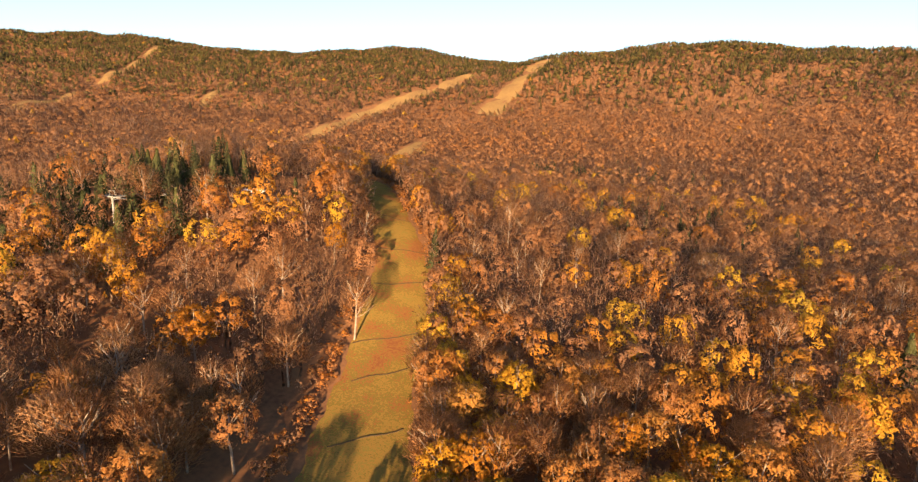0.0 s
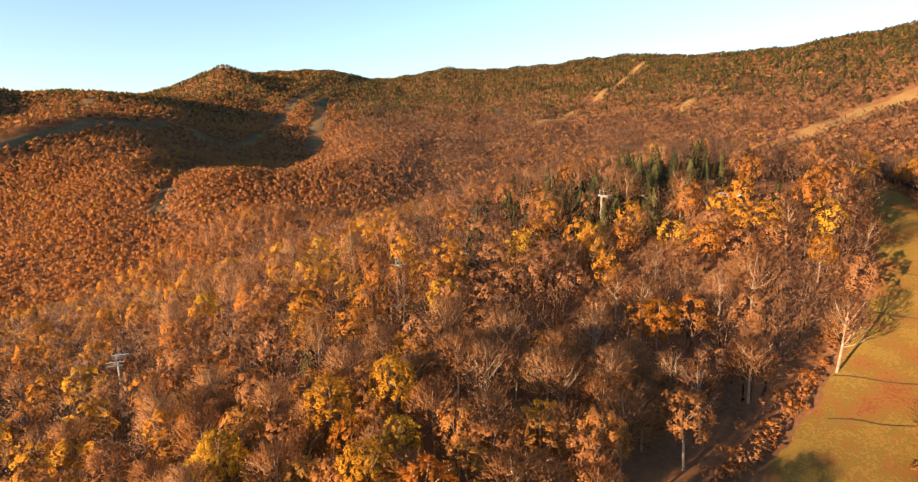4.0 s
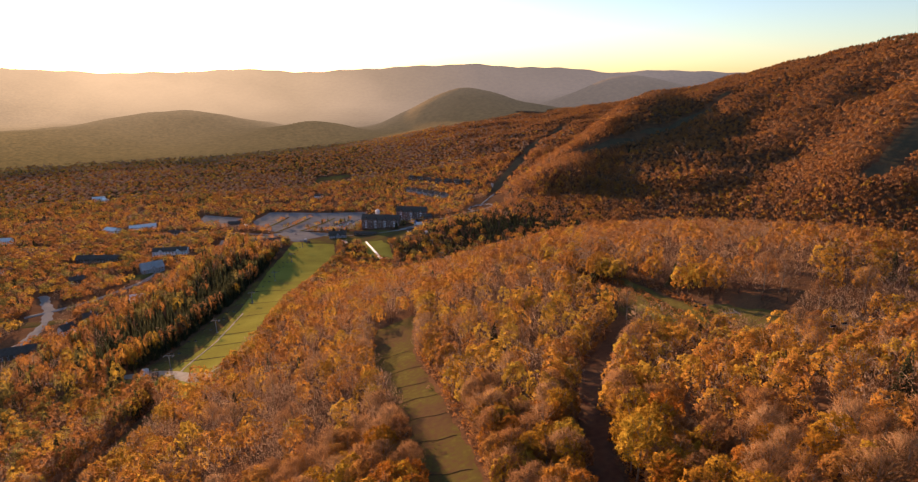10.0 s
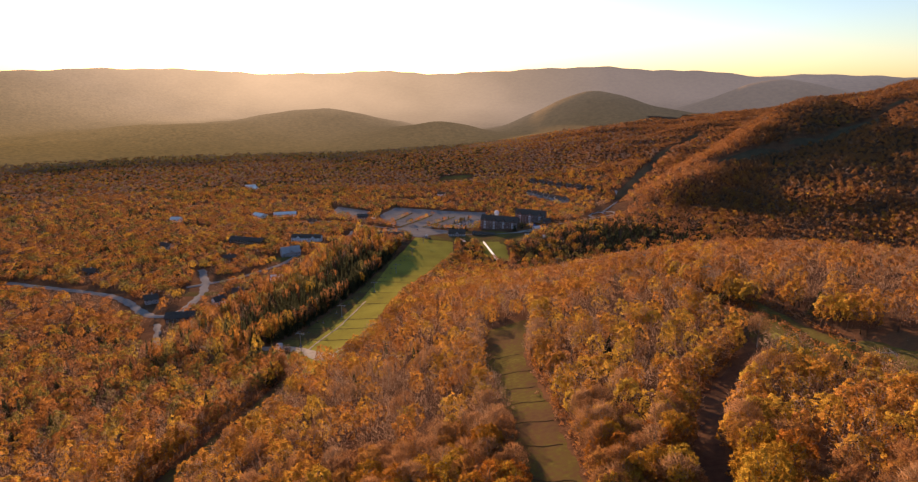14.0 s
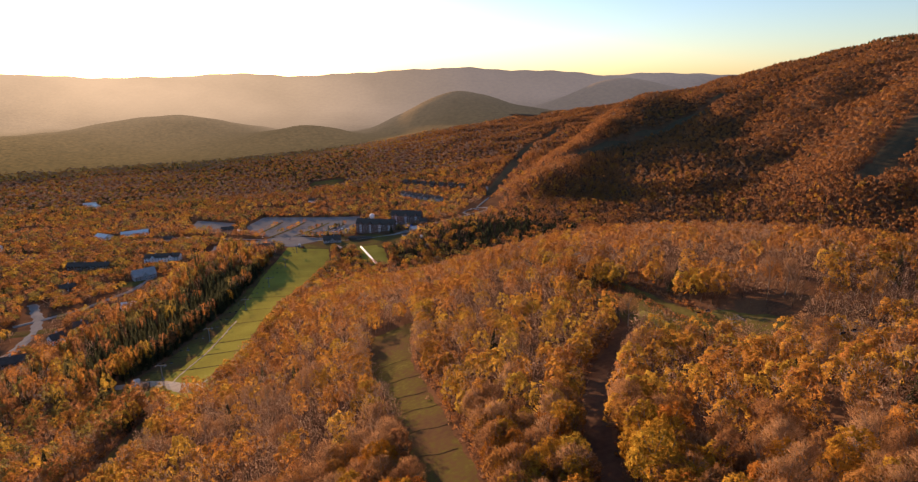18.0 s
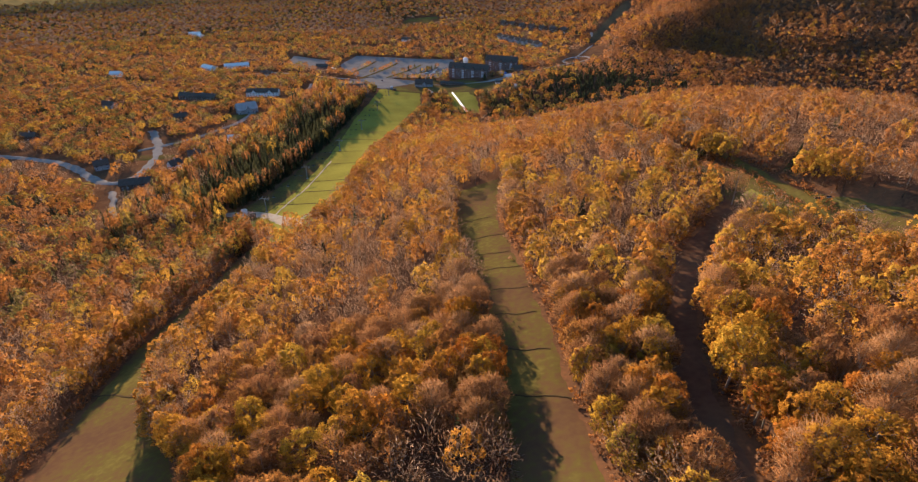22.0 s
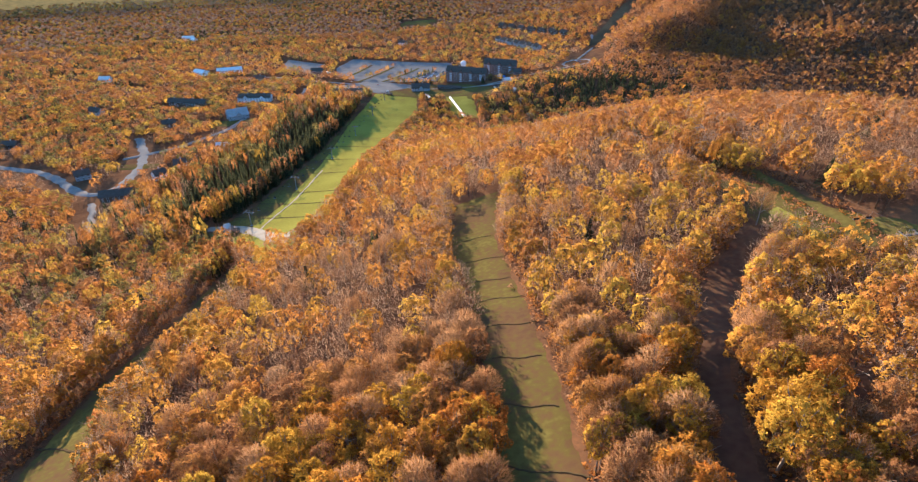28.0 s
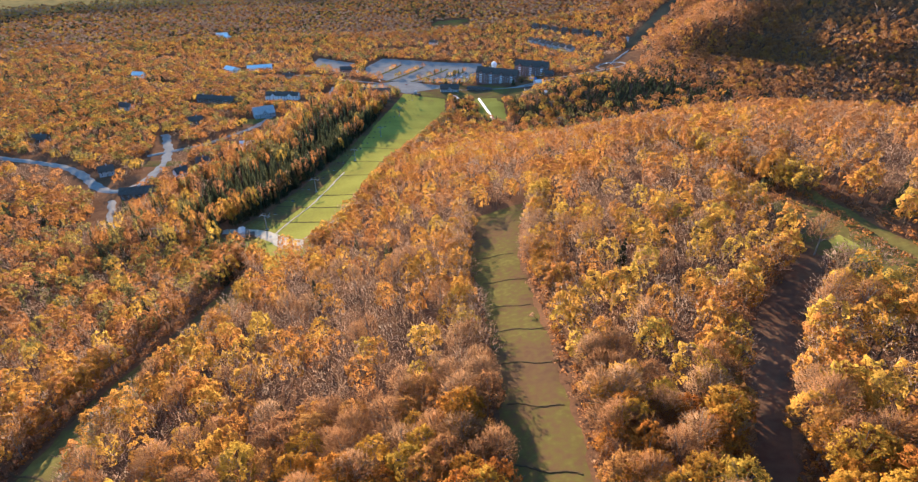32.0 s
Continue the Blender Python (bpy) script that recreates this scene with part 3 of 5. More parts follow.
band("gravel_track", *sides([(-160, 355), (-161, 370), (-159, 386), (-157, 408), (-159, 450), (-163, 505)], 3.0), M_GRAVEL, 0.5, "faint stony strip down from the lift", "track", 4, 4)
band("gravel_track", *sides([(-200, 368), (-235, 372), (-270, 380)], 5), M_GRAVEL, 0.4, "gravel track into the wood", "track", 4, 4)
band("grass_patch", [(-156, 330), (-150, 318), (-138, 292)], [(-143, 320), (-138, 312), (-126, 296)], M_LAWN, 0.45, "small green patch below the gravel yard", "grass", 6, 4)
# the base area and its roads
band("village_field", [(-190, 905), (-200, 950), (-240, 1000)], [(-20, 880), (10, 930), (-60, 1000)], M_GRASS, 0.6, "worn grass at the foot of the runs", "grass", 10, 8)
band("beginner_run", [(-92, 900), (-76, 850), (-66, 800)], [(-42, 900), (-30, 850), (-24, 795)], M_LAWN, 0.9, "small green beginner slope", "ski run", 6, 6)
band("dirt_lot", [(-297, 950), (-262, 990), (-236, 1030)], [(-190, 915), (-150, 950), (-130, 985)], M_LOT, 0.9, "bare sandy lot below the parking", "lot", 8, 8)
band("parking_lot", [(-250, 1010), (-310, 1060), (-330, 1140), (-318, 1230)], [(-112, 1030), (-98, 1075), (-92, 1120), (-90, 1180)], M_LOT, 1.0,
     "wide pale parking lot with planted strips", "parking lot", 16, 8)
band("parking_lot", [(-420, 1100), (-440, 1150), (-450, 1200)], [(-345, 1060), (-350, 1110), (-350, 1160)], M_LOT, 0.8, "second parking lot among trees", "parking lot", 8, 8)
ROADS = [([(-640, 560), (-518, 534), (-456, 523), (-390, 470), (-347, 436), (-344, 469), (-369, 555), (-431, 640)], 12), ([(-347, 436), (-300, 372)], 7),
         ([(-400, 560), (-362, 600), (-335, 680), (-339, 740)], 10), ([(-330, 1000), (-270, 990), (-190, 975), (-120, 960), (-60, 960), (10, 960)], 8),
         ([(-20, 965), (40, 985), (90, 1000), (120, 1010)], 6), ([(120, 1010), (108, 1040), (126, 1066), (156, 1060), (164, 1036), (140, 1016), (120, 1010)], 6),
         ([(140, 1066), (165, 1120), (185, 1180), (190, 1260)], 6), ([(-480, 980), (-420, 1020), (-340, 1010)], 7), ([(-260, 800), (-300, 840), (-320, 930)], 7)]
for line, width in ROADS:
    band("village_road", *sides(line, width), M_ASPHALT, 0.8, "grey road winding through the village woods", "road", 4, 5)
    left, right = sides(line, width + 11)
    CLEAR.append(np.r_[left, right[::-1]])
    shift = np.array([5.0, -11.0])
    CLEAR.append(np.r_[left + shift, right[::-1] + shift])
CLEAR.append(np.array([(95, 1010), (175, 1005), (200, 1100), (130, 1110)], float))
YARDS = [(-372, 540, 34, 16), (-345, 712, 42, 24), (-300, 800, 46, 18), (-366, 806, 40, 14), (-450, 780, 44, 12), (-515, 1030, 60, 18), (-420, 860, 26, 12), (-600, 900, 40, 14),
         (-720, 1120, 50, 18), (-560, 1240, 46, 16), (-300, 1330, 60, 22), (-120, 1290, 46, 16), (-640, 700, 30, 12), (-238, 845, 40, 12)]
for yx, yy, half, deep in YARDS:
    wave = [math.sin(yx * 0.7 + k) * 0.25 for k in range(5)]
    band("yard_grass", [(yx - half + half * 0.5 * k, yy + deep * (0.6 + wave[k]) * (0.3 if k in (0, 4) else 1)) for k in range(5)],
         [(yx - half + half * 0.5 * k, yy - deep * (0.8 - wave[k]) * (0.3 if k in (0, 4) else 1)) for k in range(5)], M_GRASS, 0.5, "worn grass of a yard in the village woods", "grass", 6, 6)
band("valley_field", [(-270, 1570), (-280, 1610), (-270, 1650)], [(-170, 1570), (-165, 1610), (-180, 1650)], M_GRASS, 1.2, "pale green field in the valley", "field", 8, 12)
# the far ranges, with their haze painted as emission
far_b, far_s = np.radians(np.linspace(-52, 84, 200)), np.linspace(0, 1, 50)
start = np.interp(np.degrees(far_b), [-52, -24, -14, -5, 0, 84], [3450, 3300, 2700, 2400, 2160, 2120])
fd = start[None] + (4880 - start[None]) * far_s[:, None]
fb = np.broadcast_to(far_b[None], fd.shape)
fx, fy = -fd * np.sin(fb), fd * np.cos(fb)
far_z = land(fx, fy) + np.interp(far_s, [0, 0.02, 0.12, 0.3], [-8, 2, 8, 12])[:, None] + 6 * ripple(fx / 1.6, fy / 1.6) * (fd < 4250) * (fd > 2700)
tagged(new("backdrop", array_mesh("backdrop", np.stack([fx, fy, far_z], 2).reshape(-1, 3), grid_faces(50, 200), M_HAZE_GLOW, smooth=True)),
       "blue-grey mountain ranges on the horizon, their haze painted as glow", "mountains", kind="structure")

# ---- helpers for built things ----
def height_at(x, y):
    return float(land(x, y)[0])


def part(name, bm, mat, parent, label=""):
    me = bpy.data.meshes.new(name)
    bm.to_mesh(me)
    bm.free()
    me.materials.append(mat)
    ob = new(name, me)
    ob.parent = parent
    if label:
        ob["label"] = label
    return ob


def shared(name, me, parent, m, label=""):
    ob = new(name, me)
    ob.parent = parent
    ob.matrix_basis = m
    if label:
        ob["label"] = label
    return ob


def thing(name, x, y, z, turn, label, category, group=""):
    ob = tagged(new(name), label, category, group)
    ob.matrix_world = pose(x, y, z, 0, 0, turn)
    return ob


def box(bm, x0, x1, y0, y1, z0, z1):
    v = [bm.verts.new(c) for c in ((x0, y0, z0), (x1, y0, z0), (x1, y1, z0), (x0, y1, z0), (x0, y0, z1), (x1, y0, z1), (x1, y1, z1), (x0, y1, z1))]
    for f in ((0, 3, 2, 1), (4, 5, 6, 7), (0, 1, 5, 4), (1, 2, 6, 5), (2, 3, 7, 6), (3, 0, 4, 7)):
        bm.faces.new([v[i] for i in f])
    return bm


def tube(bm, points, radii, sides_n=6):
    """A tapered tube along points."""
    rings = []
    for k, (p, r) in enumerate(zip(points, radii)):
        p = Vector(p)
        d = (Vector(points[min(k + 1, len(points) - 1)]) - Vector(points[max(k - 1, 0)])).normalized()
        side = d.orthogonal().normalized()
        up = d.cross(side)
        rings.append([bm.verts.new(p + r * (math.cos(a) * side + math.sin(a) * up)) for a in [2 * math.pi * i / sides_n for i in range(sides_n)]])
    for a, b in zip(rings, rings[1:]):
        for i in range(sides_n):
            bm.faces.new((a[i], a[(i + 1) % sides_n], b[(i + 1) % sides_n], b[i]))
    bm.faces.new(rings[-1])
    return bm


def walls_mesh(bm, hx, hy, h, rise):
    """A body with gable ends, ridge along x, its foot sunk into the ground."""
    prof = [(-hy, -3), (hy, -3), (hy, h), (0, h + rise), (-hy, h)]
    a, b = [bm.verts.new((-hx, y, z)) for y, z in prof], [bm.verts.new((hx, y, z)) for y, z in prof]
    bm.faces.new(a)
    bm.faces.new(b[::-1])
    for i in range(5):
        j = (i + 1) % 5
        bm.faces.new((a[i], b[i], b[j], a[j]))
    return bm


def slopes_mesh(bm, hx, hy, h, rise, over=0.7, thick=0.3):
    """Two roof slabs that meet at the ridge."""
    k = rise / hy
    for s in (-1, 1):
        ring = []
        for x in (-hx - over, hx + over):
            ring.append([bm.verts.new((x, y, z)) for y, z in ((0, h + rise + 0.05), (0, h + rise + thick + 0.05),
                                                              (s * (hy + over), h - k * over + thick + 0.05), (s * (hy + over), h - k * over + 0.05))])
        a, b = ring
        bm.faces.new(a)
        bm.faces.new(b[::-1])
        for i in range(4):
            j = (i + 1) % 4
            bm.faces.new((a[i], a[j], b[j], b[i]))
    return bm


def mesh_of(bm, name, mat):
    me = bpy.data.meshes.new(name)
    bm.to_mesh(me)
    bm.free()
    me.materials.append(mat)
    return me


WINDOW_FRAME = mesh_of(box(bmesh.new(), -0.75, 0.75, -0.06, 0.06, 0, 1.7), "window", M_WHITE)
WINDOW_PANE = mesh_of(box(bmesh.new(), -0.6, 0.6, -0.09, 0.09, 0.14, 1.56), "pane", M_GLASS)


def window(parent, x, y, z, turn):
    w = shared("window", WINDOW_FRAME, parent, pose(x, y, z, 0, 0, turn), "white-framed window")
    shared("pane", WINDOW_PANE, w, Matrix.Identity(4))


def keep_clear(x, y, turn, hx, hy, margin=6.0):
    c, s = math.cos(radians(turn)), math.sin(radians(turn))
    CLEAR.append(np.array([(x + c * a - s * b, y + s * a + c * b) for a, b in ((-hx - margin, -hy - margin), (hx + margin, -hy - margin), (hx + margin, hy + margin), (-hx - margin, hy + margin))]))


def house(name, x, y, turn, long, deep, h, rise, wall, roof, label, category, storeys=2, chimneys=1, gables=0, group=""):
    """A gabled house: walls, roof, dormer gables, windows, door and chimneys."""
    hx, hy = long / 2, deep / 2
    top = thing(name, x, y, height_at(x, y) + 0.5, turn, label, category, group)
    part("wall", walls_mesh(bmesh.new(), hx, hy, h, rise), wall, top)
    part("roof", slopes_mesh(bmesh.new(), hx, hy, h, rise), roof, top)
    for s in (-1, 1):
        n = max(2, int(long / 4.2))
        for f in range(storeys):
            for i in range(n):
                window(top, -hx + (i + 0.5) * long / n, s * (hy + 0.02), 0.9 + f * (h - 0.4) / storeys, 0)
        for f in range(storeys):
            for j in (-0.25, 0.25):
                window(top, s * (hx + 0.02), j * deep, 0.9 + f * (h - 0.4) / storeys, 90)
    part("door", box(bmesh.new(), -0.5, 0.5, -hy - 0.12, -hy + 0.1, 0, 2.1), M_POLE, top, "brown entrance door")
    for i in range(chimneys):
        cx = -hx + (i + 0.6) * long / max(1, chimneys)
        part("chimney", box(bmesh.new(), cx - 0.6, cx + 0.6, -0.6, 0.6, h + rise * 0.5, h + rise + 1.6), M_STONE, top, "stone chimney")
    for i in range(gables):
        gx_ = -hx + (i + 0.5) * long / gables
        for s in (-1, 1):
            bm = bmesh.new()
            w, tall = 3.2, min(rise * 0.8, 4.0)
            y0, y1 = s * (hy + 0.9), s * hy * 0.25
            a = [bm.verts.new((gx_ + p, y0, q)) for p, q in ((-w, 0), (w, 0), (w, h), (0, h + tall), (-w, h))]
            b = [bm.verts.new((gx_ + p, y1, q)) for p, q in ((-w, 0), (w, 0), (w, h), (0, h + tall), (-w, h))]
            bm.faces.new(a)
            for k in range(5):
                bm.faces.new((a[k], a[(k + 1) % 5], b[(k + 1) % 5], b[k]))
            part("bay", bm, wall, top)
            bm = bmesh.new()
            for sx in (-1, 1):
                r = [bm.verts.new((gx_ + px_, py_, pz_)) for px_, py_, pz_ in ((0, y0 + 0.5 * s, h + tall + 0.25), (0, y1, h + tall + 0.25), (sx * (w + 0.5), y1, h - 0.35), (sx * (w + 0.5), y0 + 0.5 * s, h - 0.35))]
                q = [bm.verts.new(v.co - Vector((0, 0, 0.25))) for v in r]
                bm.faces.new(r)
                bm.faces.new(q[::-1])
                for k in range(4):
                    bm.faces.new((r[k], r[(k + 1) % 4], q[(k + 1) % 4], q[k]))
            part("gable_roof", bm, roof, top)
            for f in range(storeys):
                window(top, gx_, s * (hy + 0.93), 0.9 + f * (h - 0.4) / storeys, 0)
    keep_clear(x, y, turn, hx, hy)
    far = math.hypot(x, y)
    keep_clear(x - 15 * x / far, y - 15 * y / far, turn, hx * 0.9, hy, 4)
    keep_clear(x - 28 * x / far, y - 28 * y / far, turn, hx * 0.6, hy * 0.8, 2)
    return top


# ---- the base lodge and the village ----
hotel_front = house("hotel_front_wing", -56, 1018, -12, 72, 20, 16, 8, M_BRICK, M_SHINGLE, "large red-brown hotel wing with dark gabled roof", "hotel", 5, 2, 4)
hotel_rear = house("hotel_rear_wing", 2, 1046, -12, 58, 20, 17, 8, M_BRICK, M_SHINGLE, "rear hotel wing with white window bays under a dark roof", "hotel", 5, 2, 3)
def balconies(top, long, deep, h, bays, storeys):
    """White railed balconies, one a storey on every bay."""
    me = mesh_of(box(bmesh.new(), -2.2, 2.2, -1.2, 0.0, 0.0, 1.1), "balcony", M_WHITE)
    for i in range(bays):
        for f in range(storeys):
            for s in (-1, 1):
                shared("balcony", me, top, pose(-long / 2 + (i + 0.5) * long / bays, s * (deep / 2 + 0.92), 0.3 + f * (h - 0.4) / storeys, 0, 0, 0 if s < 0 else 180), "white railed balcony")


balconies(hotel_front, 72, 20, 16, 4, 5)
balconies(hotel_rear, 58, 20, 17, 3, 5)
house("entrance_pavilion", 30, 1018, 20, 16, 14, 5, 4, M_BRICK, M_SHINGLE, "low dark pavilion beside the hotel", "pavilion", 1, 0)
house("base_lodge", -130, 950, 10, 30, 16, 6, 6, M_GREYWALL, M_SHINGLE, "grey base lodge with a gabled dark roof", "lodge", 2, 1, 1)
house("ski_school", -82, 960, -8, 40, 10, 3.4, 2, M_BROWN, M_SHINGLE, "long low brown building at the foot of the runs", "building", 1, 0)
house("rental_shop", 14, 962, 30, 14, 10, 4, 3, M_GREYWALL, M_TIN, "small shop with a pale metal roof", "building", 1, 0)
house("slope_hut", -4, 935, 5, 7, 6, 2.8, 1.6, M_WHITE, M_SHINGLE, "little white hut by the lift", "hut", 1, 0)
house("row_house", -232, 868, 8, 46, 13, 9, 5, M_BROWN, M_SHINGLE, "dark row of holiday flats with white windows", "flats", 3, 3, 4)
house("service_shed", -268, 822, 8, 26, 12, 4, 2, M_WHITE, M_TIN, "white shed with a bright metal roof", "shed", 1, 0)
house("sports_hall", -505, 1052, 24, 44, 18, 5, 3.5, M_WHITE, M_TIN, "white sports hall with a shining metal roof", "hall", 1, 0)
house("sports_annex", -545, 1022, -25, 26, 18, 5, 4, M_WHITE, M_TIN, "white annex with a shining metal roof", "hall", 1, 0)
house("chapel_house", -348, 732, 35, 26, 20, 6, 7, M_GREYWALL, M_GREYWALL, "big house with a broad pale grey roof", "house", 2, 1, 1)
house("long_white_house", -362, 826, 6, 48, 13, 7, 4, M_WHITE, M_SHINGLE, "long two-storey white house with a dark roof", "house", 2, 2, 2)
house("long_dark_house", -452, 800, -4, 58, 13, 6, 4, M_BROWN, M_SHINGLE, "long dark house with four chimneys", "house", 2, 4)
VILLAGE = [(-328, 446, 20, 26, 11, M_BROWN, M_SHINGLE, "dark brown house beside the bending road", 1), (-322, 500, 60, 11, 9, M_WHITE, M_SHINGLE, "small white house in the trees", 1),
           (-318, 532, 20, 11, 9, M_GREYWALL, M_SHINGLE, "small grey house in the trees", 1), (-400, 500, 40, 13, 9, M_GREYWALL, M_SHINGLE, "grey house with a steep roof", 1),
           (-560, 600, 10, 16, 10, M_BROWN, M_SHINGLE, "brown house half hidden by maples", 1), (-300, 590, 15, 14, 10, M_GREYWALL, M_TIN, "house with a pale roof in the woods", 0),
           (-560, 750, -15, 20, 11, M_GREYWALL, M_SHINGLE, "grey holiday house among the maples", 1), (-420, 690, 30, 16, 9, M_BROWN, M_SHINGLE, "brown holiday house among the maples", 1),
           (-680, 950, 5, 18, 11, M_WHITE, M_TIN, "white house far across the valley", 0), (-420, 985, 0, 20, 10, M_GREYWALL, M_SHINGLE, "grey house near the parking", 1),
           (-760, 1390, 20, 26, 13, M_WHITE, M_TIN, "white farmhouse in the far woods", 0), (-735, 1370, -40, 18, 10, M_WHITE, M_TIN, "white barn beside the farmhouse", 0),
           (-345, 1075, 10, 22, 12, M_BRICK, M_SHINGLE, "red-brown building between the parking lots", 1), (-230, 1380, 0, 20, 10, M_WHITE, M_SHINGLE, "white house behind the parking", 1)]
for x, y, turn, long, deep, wall, roof, label, ch in VILLAGE:
    house("village_house", x, y, turn, long, deep, 5.5, 4, wall, roof, label, "house", 2, ch, 0, "houses of the village")
for i in range(7):
    house("townhouse", -2 + 13 * i, 1330 - 20 * i, -58, 16, 11, 6.5, 4.5, M_GREYWALL, M_SHINGLE, "grey townhouse with a steep roof, one of a row", "townhouse", 2, 1, 0, "row of townhouses")
for i in range(7):
    house("townhouse", 5 + 22 * i, 1462 - 28 * i, -52, 18, 11, 6.5, 4.5, M_BROWN, M_SHINGLE, "brown townhouse with a steep roof, one of a row", "townhouse", 2, 1, 0, "upper row of townhouses")
tank = thing("water_tower", -66, 1066, height_at(-66, 1066), 0, "white domed tower behind the hotel roofs", "tower")
part("shaft", tube(bmesh.new(), [(0, 0, -1), (0, 0, 22)], [4.2, 4.2], 16), M_WHITE, tank)
part("dome", tube(bmesh.new(), [(0, 0, 22), (0, 0, 25), (0, 0, 27.5), (0, 0, 28.6)], [5, 5, 3.4, 0.8], 16), M_WHITE, tank)
keep_clear(-66, 1066, 0, 5, 5)
pool = thing("tent", 4, 1002, height_at(4, 1002), 0, "blue canvas tent beside the hotel", "tent")
part("canopy", tube(bmesh.new(), [(0, 0, 3), (0, 0, 4.5), (0, 0, 6)], [8, 5, 0.6], 10), M_BLUE, pool)
for i in range(6):
    a = i * math.pi / 3
    part("pole", tube(bmesh.new(), [(6.5 * math.cos(a), 6.5 * math.sin(a), -0.5), (6.5 * math.cos(a), 6.5 * math.sin(a), 3.2)], [0.08, 0.08]), M_STEEL, pool)
keep_clear(4, 1002, 0, 8, 8)


# covered conveyor lifts: arched pale tunnels on the beginner slope
def conveyor(x0, y0, x1, y1, label):
    z0, z1 = height_at(x0, y0) + 0.9, height_at(x1, y1) + 0.9
    top = tagged(new("conveyor_tunnel"), label, "conveyor", "conveyor lifts")
    top.location = (x0, y0, z0)
    d = Vector((x1 - x0, y1 - y0, z1 - z0))
    side = Vector((d.y, -d.x, 0)).normalized()
    n = 14
    for k in range(n):
        bm = bmesh.new()
        rings = []
        for s in (k / n, (k + 0.97) / n):
            p = d * s
            p.z += height_at(x0 + p.x, y0 + p.y) + 0.9 - (z0 + d.z * s)
            rings.append([bm.verts.new(p + side * 1.7 * math.cos(a) + Vector((0, 0, 2.6 * math.sin(a)))) for a in [math.pi * i / 8 for i in range(9)]])
        for i in range(8):
            bm.faces.new((rings[0][i], rings[1][i], rings[1][i + 1], rings[0][i + 1]))
        part("panel", bm, M_WHITE, top)
    return top


conveyor(-76, 895, -46, 798, "long white arched tunnel of a conveyor lift")
conveyor(-118, 912, -108, 896, "short white tunnel of a conveyor lift")

# parked cars in rows
car = thing("car", -140, 1050, height_at(-140, 1050) + 1.05, 10, "parked car on the pale gravel lot", "car", "parked cars")
bm = box(bmesh.new(), -0.9, 0.9, -2.2, 2.2, 0.35, 0.95)
bmesh.ops.bevel(bm, geom=bm.edges[:], offset=0.14, segments=1, affect="EDGES")
part("body", bm, M_CAR, car)
bm = box(bmesh.new(), -0.78, 0.78, -1.5, 0.9, 0.94, 1.5)
for v in bm.verts:
    if v.co.z > 1.2:
        v.co.x *= 0.82
        v.co.y = v.co.y * 0.72 - 0.1
part("cabin", bm, M_GLASS, car, "dark glazed cabin")
for sx in (-0.82, 0.82):
    for sy in (-1.35, 1.35):
        part("wheel", tube(bmesh.new(), [(sx - 0.1, sy, 0.33), (sx + 0.1, sy, 0.33)], [0.33, 0.33], 10), M_RUBBER, car)
spots = random.Random(4)
for row in range(4):
    for i in range(22):
        if spots.random() < 0.72:
            x, y = -158 + 13.5 * row + 0.9 * i * 0.55, 1042 + row * 2 + 2.9 * i
            copy_thing(car, pose(x, y, height_at(x, y) + 1.05, 0, 0, 80 + 180 * spots.randrange(2) + spots.uniform(-3, 3)))
for x, y, a in ((118, 1050, 20), (130, 1056, 100), (140, 1040, 60), (148, 1050, 10), (136, 1046, 40), (-262, 1005, 30), (-210, 985, 70)):
    copy_thing(car, pose(x, y, height_at(x, y) + 1.05, 0, 0, a))
# a bus at the edge of the lot
bus = thing("bus", -322, 1072, height_at(-322, 1072) + 0.9, 60, "white bus parked at the lot's edge", "bus")
bm = box(bmesh.new(), -1.25, 1.25, -6, 6, 0.5, 3.1)
bmesh.ops.bevel(bm, geom=bm.edges[:], offset=0.18, segments=1, affect="EDGES")
part("body", bm, M_WHITE, bus)
part("window_band", box(bmesh.new(), -1.28, 1.28, -5.4, 5.6, 1.7, 2.5), M_GLASS, bus, "dark band of windows")
for sx in (-1.1, 1.1):
    for sy in (-3.8, 3.8):
        part("wheel", tube(bmesh.new(), [(sx - 0.15, sy, 0.5), (sx + 0.15, sy, 0.5)], [0.5, 0.5], 12), M_RUBBER, bus)

# planted strips between the parking aisles
STRIPS = [((-284, 1010), (-260, 1168)), ((-250, 1002), (-212, 1157)), ((-208, 1016), (-160, 1141)), ((-165, 1048), (-125, 1117))]
for p0, p1 in STRIPS:
    q = sides([p0, p1], 5)
    n = 30
    g = np.stack([resample(q[0], n), resample(q[1], n)], 1)
    z = land(g[..., 0], g[..., 1]) + 1.35
    tagged(new("planted_strip", array_mesh("planted_strip", np.concatenate([g, z[..., None]], 2).reshape(-1, 3), grid_faces(n, 2), M_GRASS)),
           "grassy strip between parking aisles", "verge", kind="structure")


